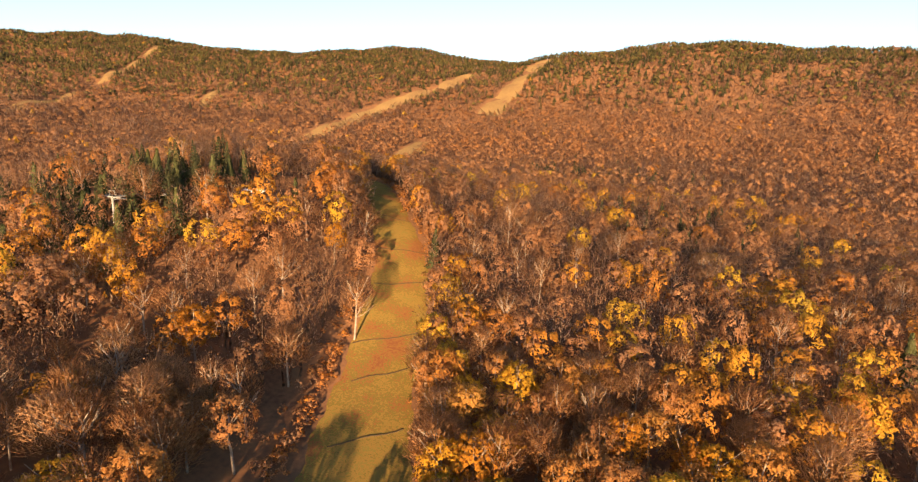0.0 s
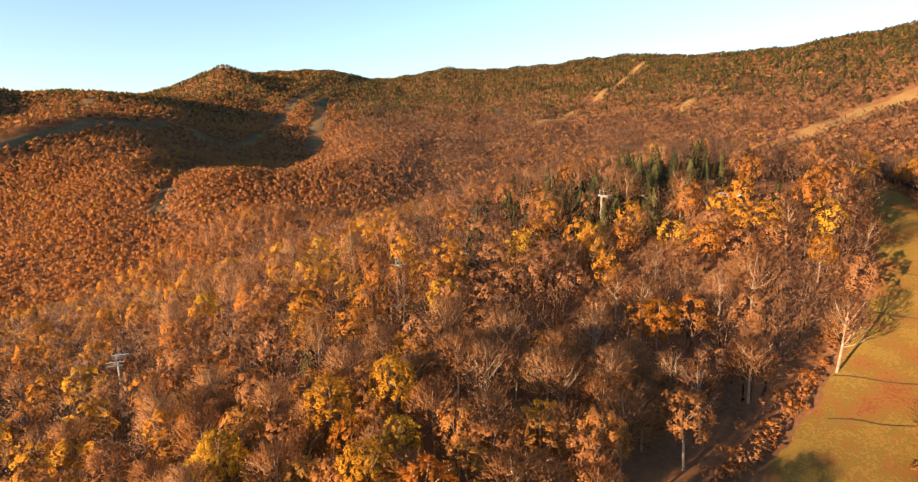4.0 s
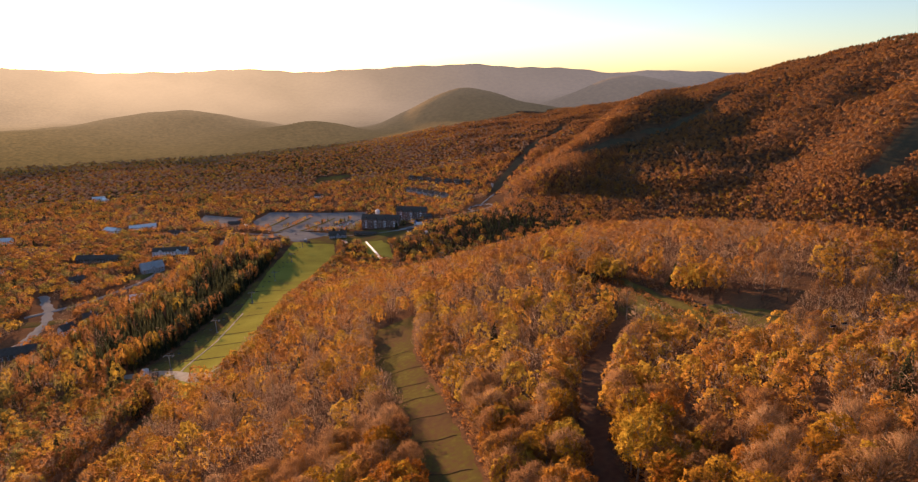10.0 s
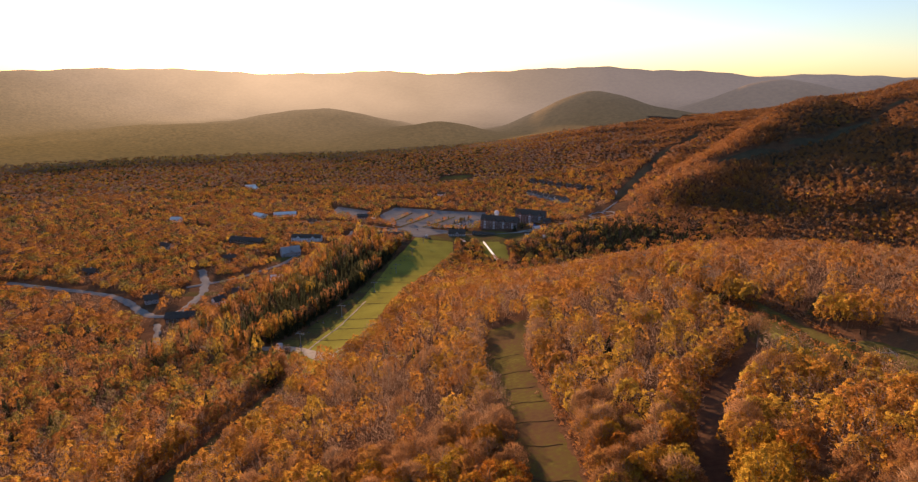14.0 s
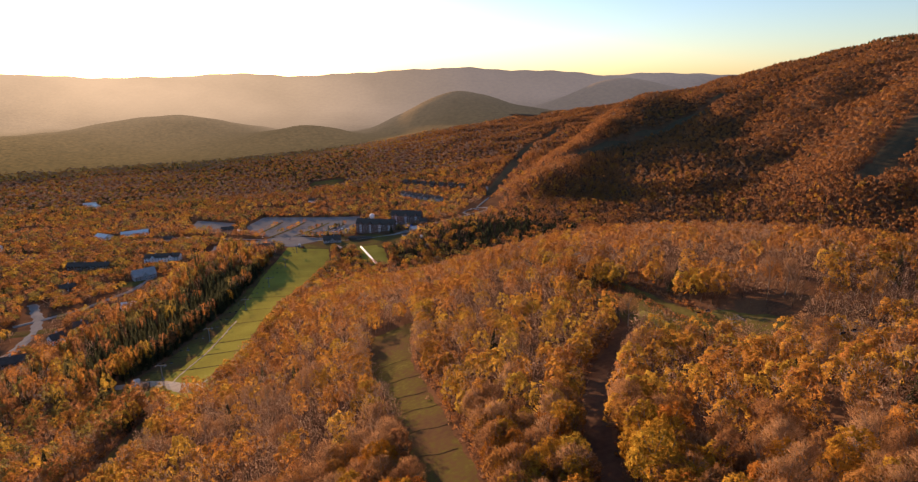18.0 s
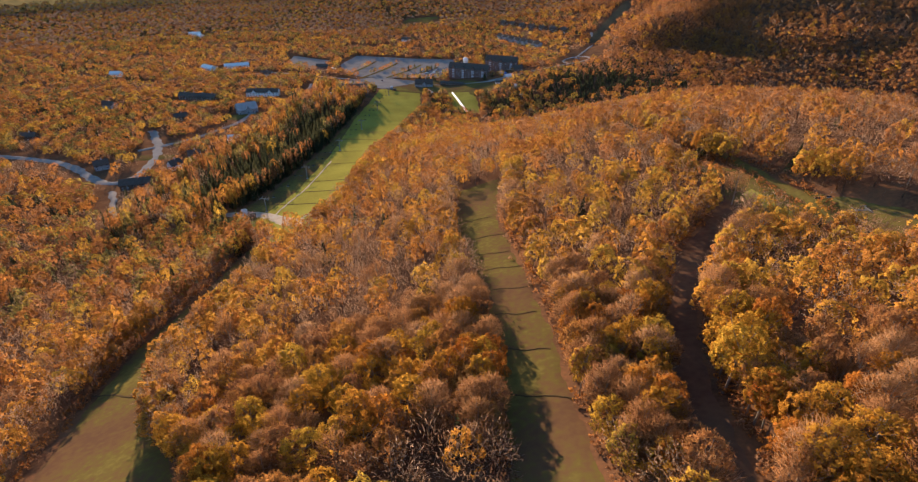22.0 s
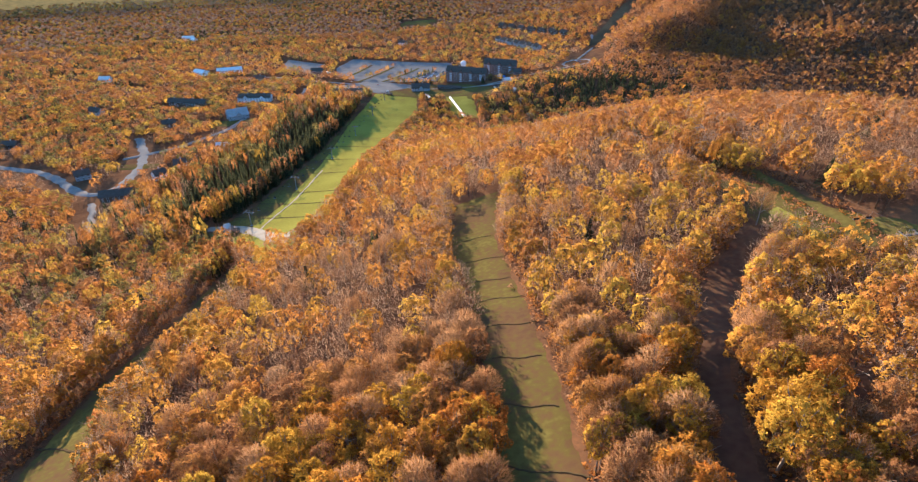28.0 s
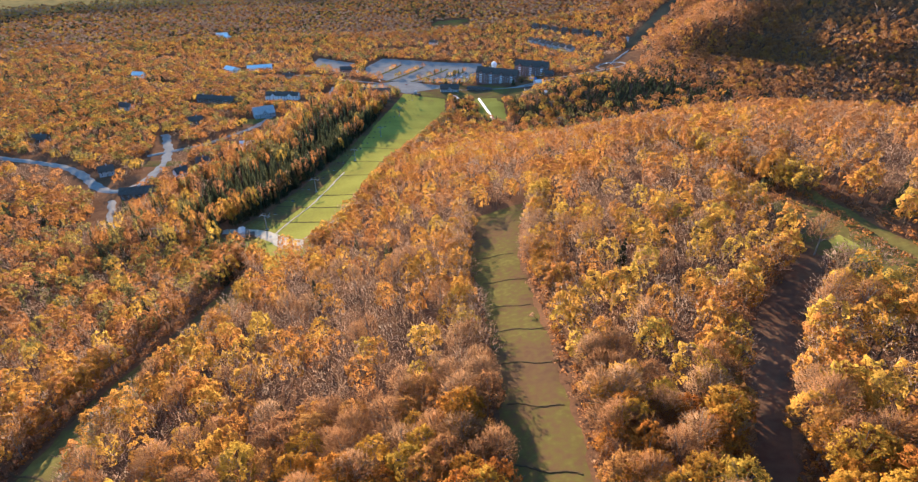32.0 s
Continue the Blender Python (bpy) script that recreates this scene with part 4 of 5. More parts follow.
# ---- chairlifts ----
def lift_tower(x, y, h, turn, label, group):
    top = thing("lift_tower", x, y, height_at(x, y), turn, label, "lift tower", group)
    part("footing", box(bmesh.new(), -0.9, 0.9, -0.9, 0.9, -1.5, 0.6), M_STONE, top, "concrete footing")
    part("post", tube(bmesh.new(), [(0, 0, 0.3), (0, 0, h)], [0.42, 0.3], 10), M_STEEL, top)
    bm = box(bmesh.new(), -3.1, 3.1, -0.22, 0.22, h - 0.1, h + 0.35)
    part("crossarm", bm, M_STEEL, top)
    for s in (-1, 1):
        tr = part("sheave_train", box(bmesh.new(), s * 2.6 - 0.16, s * 2.6 + 0.16, -1.9, 1.9, h + 0.36, h + 0.62), M_STEEL, top)
        for k in range(4):
            part("sheave", tube(bmesh.new(), [(s * 2.6 - 0.09, -1.5 + k, h + 0.75), (s * 2.6 + 0.09, -1.5 + k, h + 0.75)], [0.24, 0.24], 8), M_RUBBER, tr)
        part("work_platform", box(bmesh.new(), s * 3.15 - 0.4, s * 3.15 + 0.4, -1.6, 1.6, h - 0.25, h - 0.17), M_STEEL, top)
        part("lifting_frame", tube(bmesh.new(), [(s * 1.3, 0, h + 0.3), (s * 0.9, 0, h + 1.9)], [0.08, 0.08], 5), M_STEEL, top)
    part("lifting_beam", tube(bmesh.new(), [(-1.2, 0, h + 1.9), (1.2, 0, h + 1.9)], [0.09, 0.09], 5), M_STEEL, top)
    for k in range(int(h / 1.2)):
        part("rung", box(bmesh.new(), -0.25, 0.25, -0.52, -0.46, 1 + 1.2 * k, 1.05 + 1.2 * k), M_STEEL, top)
    return top


chair_hanger = tube(bmesh.new(), [(0, 0, 0), (0, 0.1, -0.9), (0, 0.45, -2.2), (0, 0.4, -2.7)], [0.04, 0.04, 0.04, 0.04], 5)


def lift_chair():
    top = tagged(new("lift_chair"), "empty steel chair hanging from the lift rope", "lift chair", "chairs of the lift")
    part("hanger", chair_hanger, M_STEEL, top)
    part("seat", box(bmesh.new(), -1.0, 1.0, -0.15, 0.4, -2.78, -2.68), M_STEEL, top)
    part("backrest", box(bmesh.new(), -1.0, 1.0, 0.4, 0.48, -2.68, -2.1), M_RUBBER, top)
    for s in (-1, 1):
        part("armrest", tube(bmesh.new(), [(s, 0.4, -2.2), (s, -0.1, -2.3), (s, -0.1, -2.7)], [0.03, 0.03, 0.03], 5), M_STEEL, top)
    return top


def lift(towers, group, chair_step, first_chair):
    """Towers, two ropes that sag between them and chairs on both ropes. towers: x, y, height."""
    tops = []
    for k, (x, y, h) in enumerate(towers):
        (ax, ay, _), (bx, by, _) = towers[max(k - 1, 0)], towers[min(k + 1, len(towers) - 1)]
        turn = math.degrees(math.atan2(-(bx - ax), by - ay))
        if h > 6:
            lift_tower(x, y, h, turn, "grey steel chairlift tower over the cut swath", group)
        side = Vector((math.cos(radians(turn)), math.sin(radians(turn)), 0))
        tops.append((Vector((x, y, height_at(x, y) + h + 0.98)), side, turn))
    made = first_chair
    for s in (-1, 1):
        rope = []
        for (p, sa, _), (q, sb, _) in zip(tops, tops[1:]):
            for i in range(12):
                t = i / 12
                pt = (p + sa * 2.6 * s).lerp(q + sb * 2.6 * s, t)
                pt.z -= 4 * t * (1 - t) * (p - q).length * 0.012
                rope.append(pt)
        rope.append(tops[-1][0] + tops[-1][1] * 2.6 * s)
        cable = tagged(new("haul_rope"), "bright steel rope of the chairlift", "rope", group)
        part("strand", tube(bmesh.new(), rope, [0.03] * len(rope), 5), M_CABLE, cable)
        run = 0.0
        for a, b in zip(rope, rope[1:]):
            run += (b - a).length
            if run > chair_step:
                run = 0.0
                turn = math.degrees(math.atan2(-(b - a).x, (b - a).y))
                copy_thing(made, Matrix.Translation(a.lerp(b, 0.4) - Vector((0, 0, 0.05))) @ pose(0, 0, 0, 0, 0, turn + (180 if s < 0 else 0)))


pattern = lift_chair()
pattern.location = (-166.4, 400, height_at(-166, 400) + 11.6)
lift([(-180, 354, 4.6), (-171, 365, 11), (-167, 446, 11.5), (-167, 551, 11.5), (-170, 660, 11.5), (-173, 770, 11.5), (-176, 870, 10.5), (-178, 905, 5)], "towers of the home lift", 24, pattern)
lift([(26, 884, 5), (33, 835, 10), (43, 770, 11.5), (58, 670, 11.5), (75, 560, 11.5), (92, 445, 12), (108, 335, 12), (129, 197, 10), (143, 113, 17), (150, 58, 14),
      (160, -10, 12), (170, -76, 11), (174, -98, 6)], "towers of the summit lift", 60, pattern)


def terminal(x, y, turn, label, roof, group="lift terminals"):
    """A lift station: a rounded housing on legs with the great wheel under it, and a hut."""
    top = thing("lift_terminal", x, y, height_at(x, y) + 0.3, turn, label, "lift terminal", group)
    for sx in (-1.4, 1.4):
        part("leg", box(bmesh.new(), sx - 0.35, sx + 0.35, -0.5, 0.5, -1.5, 4.2), M_STEEL, top)
    bm = box(bmesh.new(), -2.4, 2.4, -5, 5, 4.2, 6.6)
    bmesh.ops.bevel(bm, geom=bm.edges[:], offset=0.7, segments=2, affect="EDGES")
    part("housing", bm, roof, top)
    for k in range(4):
        part("window", box(bmesh.new(), -2.44, 2.44, -3.8 + 2 * k, -2.5 + 2 * k, 4.9, 5.8), M_GLASS, top)
    part("bullwheel", tube(bmesh.new(), [(0, -5.4, 4.3), (0, -5.4, 4.6)], [2.3, 2.3], 18), M_STEEL, top)
    hut = part("hut", box(bmesh.new(), 4, 7.4, -2, 2, -1.5, 2.6), M_BROWN, top, "small operator's hut")
    part("hut_roof", box(bmesh.new(), 3.6, 7.8, -2.5, 2.5, 2.6, 2.85), M_SHINGLE, hut)
    part("ramp", box(bmesh.new(), -4.5, 3.2, 5, 12, -1.5, 0.4), M_POLE, top, "wooden unloading ramp")
    keep_clear(x, y, turn, 6, 8, 1)
    return top


terminal(-182, 352, 25, "dark rounded lift terminal beside the gravel yard", M_GREYWALL)
terminal(-178, 908, 5, "grey lift terminal at the foot of the green run", M_GREYWALL)
top_station = terminal(160, -114, 130, "white lift terminal on the hill among spruces", M_WHITE)
top_station.scale = (0.6, 0.7, 0.5)
terminal(25, 890, 10, "grey lift terminal at the hotel", M_GREYWALL)

# ---- forest ----
rng = np.random.default_rng(7)


def inside(poly, x, y):
    hit = np.zeros(len(x), bool)
    lo, hi = poly.min(0) - 1, poly.max(0) + 1
    near = (x > lo[0]) & (x < hi[0]) & (y > lo[1]) & (y < hi[1])
    px, py = x[near], y[near]
    h = np.zeros(len(px), bool)
    for (ax, ay), (bx, by) in zip(poly, np.roll(poly, -1, 0)):
        if ay != by:
            h ^= ((ay > py) != (by > py)) & (px < (bx - ax) * (py - ay) / (by - ay) + ax)
    hit[near] = h
    return hit


def plan_distance(x, y):
    """Distance from the straight stretch of ground under the flight."""
    t = np.clip((y + 2) / 60, 0, 1)
    return np.hypot(x - (9 - 8 * t), y - (-2 + 60 * t))


def sown(spacing, near, far, jitter=0.42):
    """Places of trees on a shaken grid in a ring round the flight, clear of runs, lots and houses."""
    n = int(1.15 * far / spacing) + 12
    i, j = np.meshgrid(np.arange(-n, n), np.arange(-n, n))
    x = ((i + 0.5 * (j % 2)) * spacing + rng.uniform(-jitter, jitter, i.shape) * spacing).ravel()
    y = (j * spacing * 0.9 + rng.uniform(-jitter, jitter, i.shape) * spacing).ravel()
    d = plan_distance(x, y)
    bearing = np.degrees(np.arctan2(-x, y))
    unseen = (bearing > 66) & (bearing < 158)
    ok = (d >= near) & (d < far) & ~(unseen & (d > 150)) & ~((bearing > -14) & (d > 2300)) & ~((bearing > -6) & (d > 2180 + 160 * rng.random(d.shape)))
    x, y = x[ok], y[ok]
    free = np.ones(len(x), bool)
    for poly in CLEAR:
        free &= ~inside(poly, x, y)
    return x[free], y[free]


def patch(x, y, size, seed):
    return np.sin(x / size + seed + 1.7 * np.sin(y / size * 0.8 + seed)) * np.sin(y / size * 1.1 + 2 * seed + 1.3 * np.sin(x / size * 0.7))


def tones(x, y, z):
    """Colour of each tree: bare and brown up the mountain, gold and orange on the lower slopes, dark spruce in belts."""
    n = len(x)
    r, q = rng.random(n), rng.random(n)
    far = np.hypot(x, y)
    leafy = np.clip(0.31 + 0.0003 * np.clip(y + 70, 0, 150) + 0.28 * patch(x, y, 34, 1.0), 0.15, 0.78)
    leafy = np.where((x > 105) & (y > -40) & (y < 150), leafy * 0.9, leafy)
    leafy = np.where(y < 60, leafy * (0.85 - 0.6 * np.clip((far - 100) / 110, 0, 1)), leafy)
    out = np.where(r < leafy, 0.42 + 0.3 * q + 0.08 * patch(x, y, 60, 3.0), 0.03 + 0.19 * q)
    out = np.where((rng.random(n) < 0.08) & (r < leafy), 0.70 + 0.08 * q, out)
    low = np.clip((150 - z) / 120, 0, 1)
    brown = np.clip((far - 300) / 350, 0, 1) * (1 - low)
    out = np.where((y < 60) & (out < 0.32), 0.08 + 0.23 * q, out)
    rust = np.clip((y + 150) / 300, 0, 1)
    out = np.where(rng.random(n) < brown * 0.95, 0.1 + 0.22 * q + 0.03 * patch(x, y, 130, 2.0) + 0.2 * rust, out)
    floor = np.where((x < -150) & (y > 200), 1, np.clip((70 - z) / 40, 0, 1))
    mix = rng.random(n) + 0.2 * patch(x, y, 60, 4.0) + 0.16 * patch(x, y, 170, 6.0)
    vale = np.where(mix < 0.32, 0.02 + 0.16 * q, np.where(mix < 0.56, 0.33 + 0.13 * q, np.where(mix < 0.66, 0.46 + 0.1 * q, np.where(mix < 0.73, 0.68 + 0.1 * q, np.where(mix < 0.9, 0.82 + 0.06 * q, 0.94)))))
    out = np.where((rng.random(n) < floor * 0.9) & ((far > 450) | (x < -150) & (y > 200)), vale, out)
    out = np.where((x > 140) & (y > 20) & (out > 0.4) & (out < 0.8), out - 0.07, out)
    high = np.clip((z - 350) / 190, 0, 0.75)
    out = np.where(rng.random(n) < high, 0.87 + 0.07 * q, out)
    belt = np.exp(-((x + 214 + 7 * np.sin(y / 31)) / 30) ** 2) * (y > 380) * (y < 720) * (1.1 + 0.25 * np.sin(y / 23 + x / 17))
    belt = np.maximum(belt, np.exp(-((x - 150) / 110) ** 2 - ((y - 860) / 90) ** 2) * 0.95)
    belt = np.maximum(belt, np.exp(-((x - 400) / 150) ** 2 - ((y - 690 + 0.4 * (x - 400)) / 60) ** 2) * 0.9)
    belt = np.maximum(belt, np.exp(-((x - 192) / 26) ** 2 - ((y + 92) / 32) ** 2) * 0.6)
    belt = np.maximum(belt, np.exp(-((x - 75) / 40) ** 2 - ((y + 330) / 60) ** 2) * 0.35)
    belt = np.maximum(belt, np.exp(-((x - 215) / 80) ** 2 - ((y + 620) / 60) ** 2) * 0.4)
    belt = np.maximum(belt, np.exp(-((x + 70) / 16) ** 2 - ((y - 850) / 60) ** 2) * 0.6)
    out = np.where(rng.random(n) < np.maximum(belt, 0.004), 0.93 + 0.03 * q, out)
    return np.clip(out, 0.06, 0.97)


def lobes_of(n, r):
    """The boughs' leafy lobes on a dome of radius 1 and height 1: centres, radii and the way each faces."""
    i = np.arange(n)
    h = np.clip((i + 0.5) / n + r.normal(0, 0.05, n), 0.02, 1)
    a = i * 2.39996 + r.normal(0, 0.3, n)
    w = np.sqrt(np.clip(1 - (h - 0.34) ** 2 / 0.47, 0.0, 1)) * r.uniform(0.5, 0.82, n)
    c = np.stack([w * np.cos(a), w * np.sin(a), 0.1 + 0.76 * h], 1)
    size = min(0.55, 1.3 / math.sqrt(n)) * r.uniform(0.75, 1.3, n)
    if n == 1:
        return np.array([[0, 0, 0.4]]), np.array([0.8]), np.array([[0, 0, 1.0]])
    d = (c - np.array([0, 0, 0.3])) * np.array([1, 1, 1.3])
    return c, size, d / np.linalg.norm(d, axis=1)[:, None]


SQUAT = np.array([1.0, 1.0, 0.62])


def unit(v):
    return v / np.linalg.norm(v, axis=-1, keepdims=True)


def tufts(c, size, d, r, ring=5, deep=True, round_share=0.45):
    """Lobes as uneven open caps. Gives corners of triangles and round normals."""
    n = len(c)
    a = unit(np.cross(d, r.normal(size=(n, 3))))
    b = np.cross(d, a)
    ang = np.linspace(0, 2 * math.pi, ring, endpoint=False)[None] + r.uniform(0, 6, (n, 1))
    def circle(polar_angle):
        ways = math.cos(polar_angle) * d[:, None] + math.sin(polar_angle) * (np.cos(ang)[..., None] * a[:, None] + np.sin(ang)[..., None] * b[:, None])
        return ways, c[:, None] + size[:, None, None] * r.uniform(0.75, 1.2, (n, ring, 1)) * ways * SQUAT
    tip = c + d * SQUAT * size[:, None] * r.uniform(0.85, 1.15, (n, 1))
    tris, ways = [], []
    rings = [circle(0.85), circle(1.75)] if deep else [circle(1.5)]
    w0, p0 = rings[0]
    nxt = np.roll(np.arange(ring), -1)
    tris.append(np.stack([np.broadcast_to(tip[:, None], p0.shape), p0, p0[:, nxt]], 2))
    ways.append(np.stack([np.broadcast_to(d[:, None], p0.shape), w0, w0[:, nxt]], 2))
    for (wa, pa), (wb, pb) in zip(rings, rings[1:]):
        tris += [np.stack([pa, pb, pb[:, nxt]], 2), np.stack([pa, pb[:, nxt], pa[:, nxt]], 2)]
        ways += [np.stack([wa, wb, wb[:, nxt]], 2), np.stack([wa, wb[:, nxt], wa[:, nxt]], 2)]
    t = np.concatenate(tris, 1).reshape(-1, 3)
    nr = np.concatenate([round_share * w + (1 - round_share) * d[:, None, None] for w in ways], 1).reshape(-1, 3)
    return t, unit(nr + r.normal(0, 0.12, nr.shape))


def crown(r, lobes_n, ring, deep, count, flake, stretch, solid=1.0):
    """A leafy crown: lobes, and loose leaf clumps that fray them."""
    c, size, d = lobes_of(lobes_n, r)
    some = [tufts(c, size * solid, d, r, ring, deep, 0.45 if lobes_n > 5 else 0.85)] if ring else []
    if count:
        k = r.integers(0, lobes_n, count)
        ways = unit(r.normal(size=(count, 3)) + 0.9 * d[k] + np.array([0, 0, 0.25]))
        p = c[k] + ways * SQUAT * size[k][:, None] * r.uniform(0.75, 1.22, (count, 1))
        some.append(flakes(p, unit(0.45 * ways + 0.55 * d[k]), flake, stretch, r))
    return np.concatenate([v[0] for v in some]), np.concatenate([v[1] for v in some])


def cone_points(n, r):
    h = r.random(n) ** 0.75
    tier = np.floor(h * 9) / 9
    a = r.uniform(0, 2 * math.pi, n)
    w = ((1 - h) * 0.75 + 0.12 * (h - tier) * -3) * r.uniform(0.5, 1.0, n) + 0.04
    p = np.stack([w * np.cos(a), w * np.sin(a), h], 1)
    return p, np.stack([np.cos(a), np.sin(a), np.full(n, 0.5)], 1)


def spire(r, ring, tiers):
    """A conifer's crown: ragged skirts that narrow to the tip."""
    tris, ways = [], []
    for k in range(tiers):
        low, high = k / tiers * 0.9, min(1.0, (k + 1.5) / tiers)
        wide = (1 - low) * 0.8
        a = np.linspace(0, 2 * math.pi, ring, endpoint=False) + r.uniform(0, 6)
        rim = np.stack([wide * np.cos(a), wide * np.sin(a), np.full(ring, low)], 1) * np.append(r.uniform(0.7, 1.15, (ring, 1)) @ np.ones((1, 2)), np.ones((ring, 1)), 1)
        rim[:, 2] += r.uniform(-0.03, 0.04, ring)
        way = unit(np.stack([np.cos(a), np.sin(a), np.full(ring, 0.45)], 1))
        tip = np.broadcast_to(np.array([0, 0, high]), rim.shape)
        tris.append(np.stack([tip, rim, np.roll(rim, -1, 0)], 1))
        ways.append(np.stack([unit(way + np.roll(way, -1, 0)), way, np.roll(way, -1, 0)], 1))
    return np.concatenate(tris).reshape(-1, 3), np.concatenate(ways).reshape(-1, 3)


def flakes(p, d, size, stretch, r, shake=0.6):
    """Leaf clumps: triangles at points, turned about d, shaded with the round of the crown. Gives corners and normals."""
    n = len(p)
    nrm = d + r.normal(0, shake, (n, 3))
    nrm /= np.linalg.norm(nrm, axis=1)[:, None]
    nrm *= np.where((nrm * d).sum(1) < 0, -1, 1)[:, None]
    a = np.cross(nrm, r.normal(size=(n, 3)))
    a /= np.linalg.norm(a, axis=1)[:, None]
    b = np.cross(nrm, a)
    s = size * r.uniform(0.55, 1.4, n)[:, None]
    k = 1 / np.array(stretch)
    tri = np.stack([p + k * s * (-0.5 * a - 0.35 * b), p + k * s * (0.5 * a - 0.35 * b), p + k * s * (0.15 * a + 0.6 * b)], 1)
    soft = 0.75 * d + 0.25 * nrm
    soft /= np.linalg.norm(soft, axis=1)[:, None]
    return tri.reshape(-1, 3), np.repeat(soft, 3, 0)


def twigs(n, length, width, stretch, r):
    """Bare twigs: slivers that spray up and out from the limbs."""
    a, h = r.uniform(0, 2 * math.pi, n), r.random(n)
    w = np.sqrt(r.random(n)) * np.sqrt(np.clip(1 - (h * 1.05 - 0.35) ** 2 / 0.6, 0.05, 1)) * 0.85
    p = np.stack([w * np.cos(a), w * np.sin(a), h * 0.85], 1)
    d = np.stack([np.cos(a) * w * 1.1, np.sin(a) * w * 1.1, np.full(n, 0.8)], 1) + r.normal(0, 0.35, (n, 3))
    d /= np.linalg.norm(d, axis=1)[:, None]
    side = np.cross(d, r.normal(size=(n, 3)))
    side /= np.linalg.norm(side, axis=1)[:, None]
    k, ln = 1 / np.array(stretch), length * r.uniform(0.5, 1.3, n)[:, None]
    tri = np.stack([p - k * side * width / 2, p + k * side * width / 2, p + k * d * ln], 1)
    out = (p - np.array([0, 0, 0.3])) + 0.2 * d
    out /= np.linalg.norm(out, axis=1)[:, None]
    return tri.reshape(-1, 3), np.repeat(out, 3, 0)


def woods(name, x, y, tone, label, lobes_n, ring, deep, count, flake, mat, wide=(4.4, 6.0), tall=(12.5, 17), kinds=6, lift=0.0, twig_n=0, twig=(2.3, 0.17), stems=True):
    """A stretch of forest as one mesh: every tree a crown of leafy lobes, or of bare twigs, over a thin stem."""
    n, z = len(x), land(x, y)
    width, height, turn = rng.uniform(*wide, n), rng.uniform(*tall, n), rng.uniform(0, 2 * math.pi, n)
    beside_run = (x < -185) & (x > -290) & (y > 330) & (y < 880)
    height = height * (1 - 0.3 * np.clip((95 - z) / 25, 0, 1) * ~beside_run)
    spruce, bare = tone > 0.9, (tone < 0.27) & (twig_n > 0)
    width, height = np.where(spruce, width * 0.9, width), np.where(spruce, height * 1.02, height)
    mid = ((wide[0] + wide[1]) / 2, (wide[0] + wide[1]) / 2, (tall[0] + tall[1]) / 2 * 0.68)
    which = np.where(spruce, kinds, np.where(bare, kinds + 1 + rng.integers(0, 3, n), rng.integers(0, kinds, n)))
    height = np.where(beside_run, height * 1.45, height)
    verts, shades, facing = [], [], []
    for k in range(kinds + 4):
        sel = np.nonzero(which == k)[0]
        if not len(sel):
            continue
        r = np.random.default_rng(100 + k)
        if k > kinds:
            some = [twigs(twig_n, *twig, mid, r)] + ([crown(r, lobes_n, 0, False, count // 4, flake * 0.7, mid)] if count > 7 else [])
        elif k == kinds:
            some = [spire(r, 7 if deep else 5, 5 if deep else 2)]
        else:
            some = [crown(r, lobes_n, ring, deep, count, flake, mid)]
        t, tn = np.concatenate([v[0] for v in some]), np.concatenate([v[1] for v in some])
        tn = unit(tn + np.array([0, 0, lift]))
        c, s = np.cos(turn[sel])[:, None], np.sin(turn[sel])[:, None]
        w, h = width[sel][:, None], height[sel][:, None]
        base = np.where(spruce[sel], 0.05, 0.36 if lobes_n > 1 else 0.1)[:, None]
        vx = (t[None, :, 0] * c - t[None, :, 1] * s) * w + x[sel][:, None]
        vy = (t[None, :, 0] * s + t[None, :, 1] * c) * w + y[sel][:, None]
        vz = z[sel][:, None] + h * (base + t[None, :, 2] * (1 - base))
        verts.append(np.stack([vx, vy, vz], 2).reshape(-1, 3))
        facing.append(np.stack([tn[None, :, 0] * c - tn[None, :, 1] * s, tn[None, :, 0] * s + tn[None, :, 1] * c, np.broadcast_to(tn[None, :, 2], vx.shape)], 2).reshape(-1, 3))
        shades.append(np.repeat(tone[sel], t.shape[0]))
    if stems:
        a, girth = rng.uniform(0, math.pi, n), 0.16 if deep else 0.3
        for rot in (0, math.pi / 2) if deep else (0,):
            dx, dy = girth * np.cos(a + rot), girth * np.sin(a + rot)
            lean = rng.normal(0, 0.5, (2, n))
            top = z + height * np.where(tone < 0.32, 1.02, 0.8)
            stem = np.stack([np.stack([x - dx, y - dy, z - 0.3], 1), np.stack([x + dx, y + dy, z - 0.3], 1), np.stack([x + lean[0], y + lean[1], top], 1)], 1)
            verts.append(stem.reshape(-1, 3))
            facing.append(np.repeat(np.stack([-dy, dx, 0 * dx], 1) / girth, 3, 0))
            shades.append(np.full(3 * n, 0.07))
    v, sh, fa = np.concatenate(verts), np.concatenate(shades), np.concatenate(facing)
    f = np.arange(len(v)).reshape(-1, 3)
    return tagged(new(name, array_mesh(name, v, f, mat, sh, normals=fa)), label, "forest", kind="stuff")


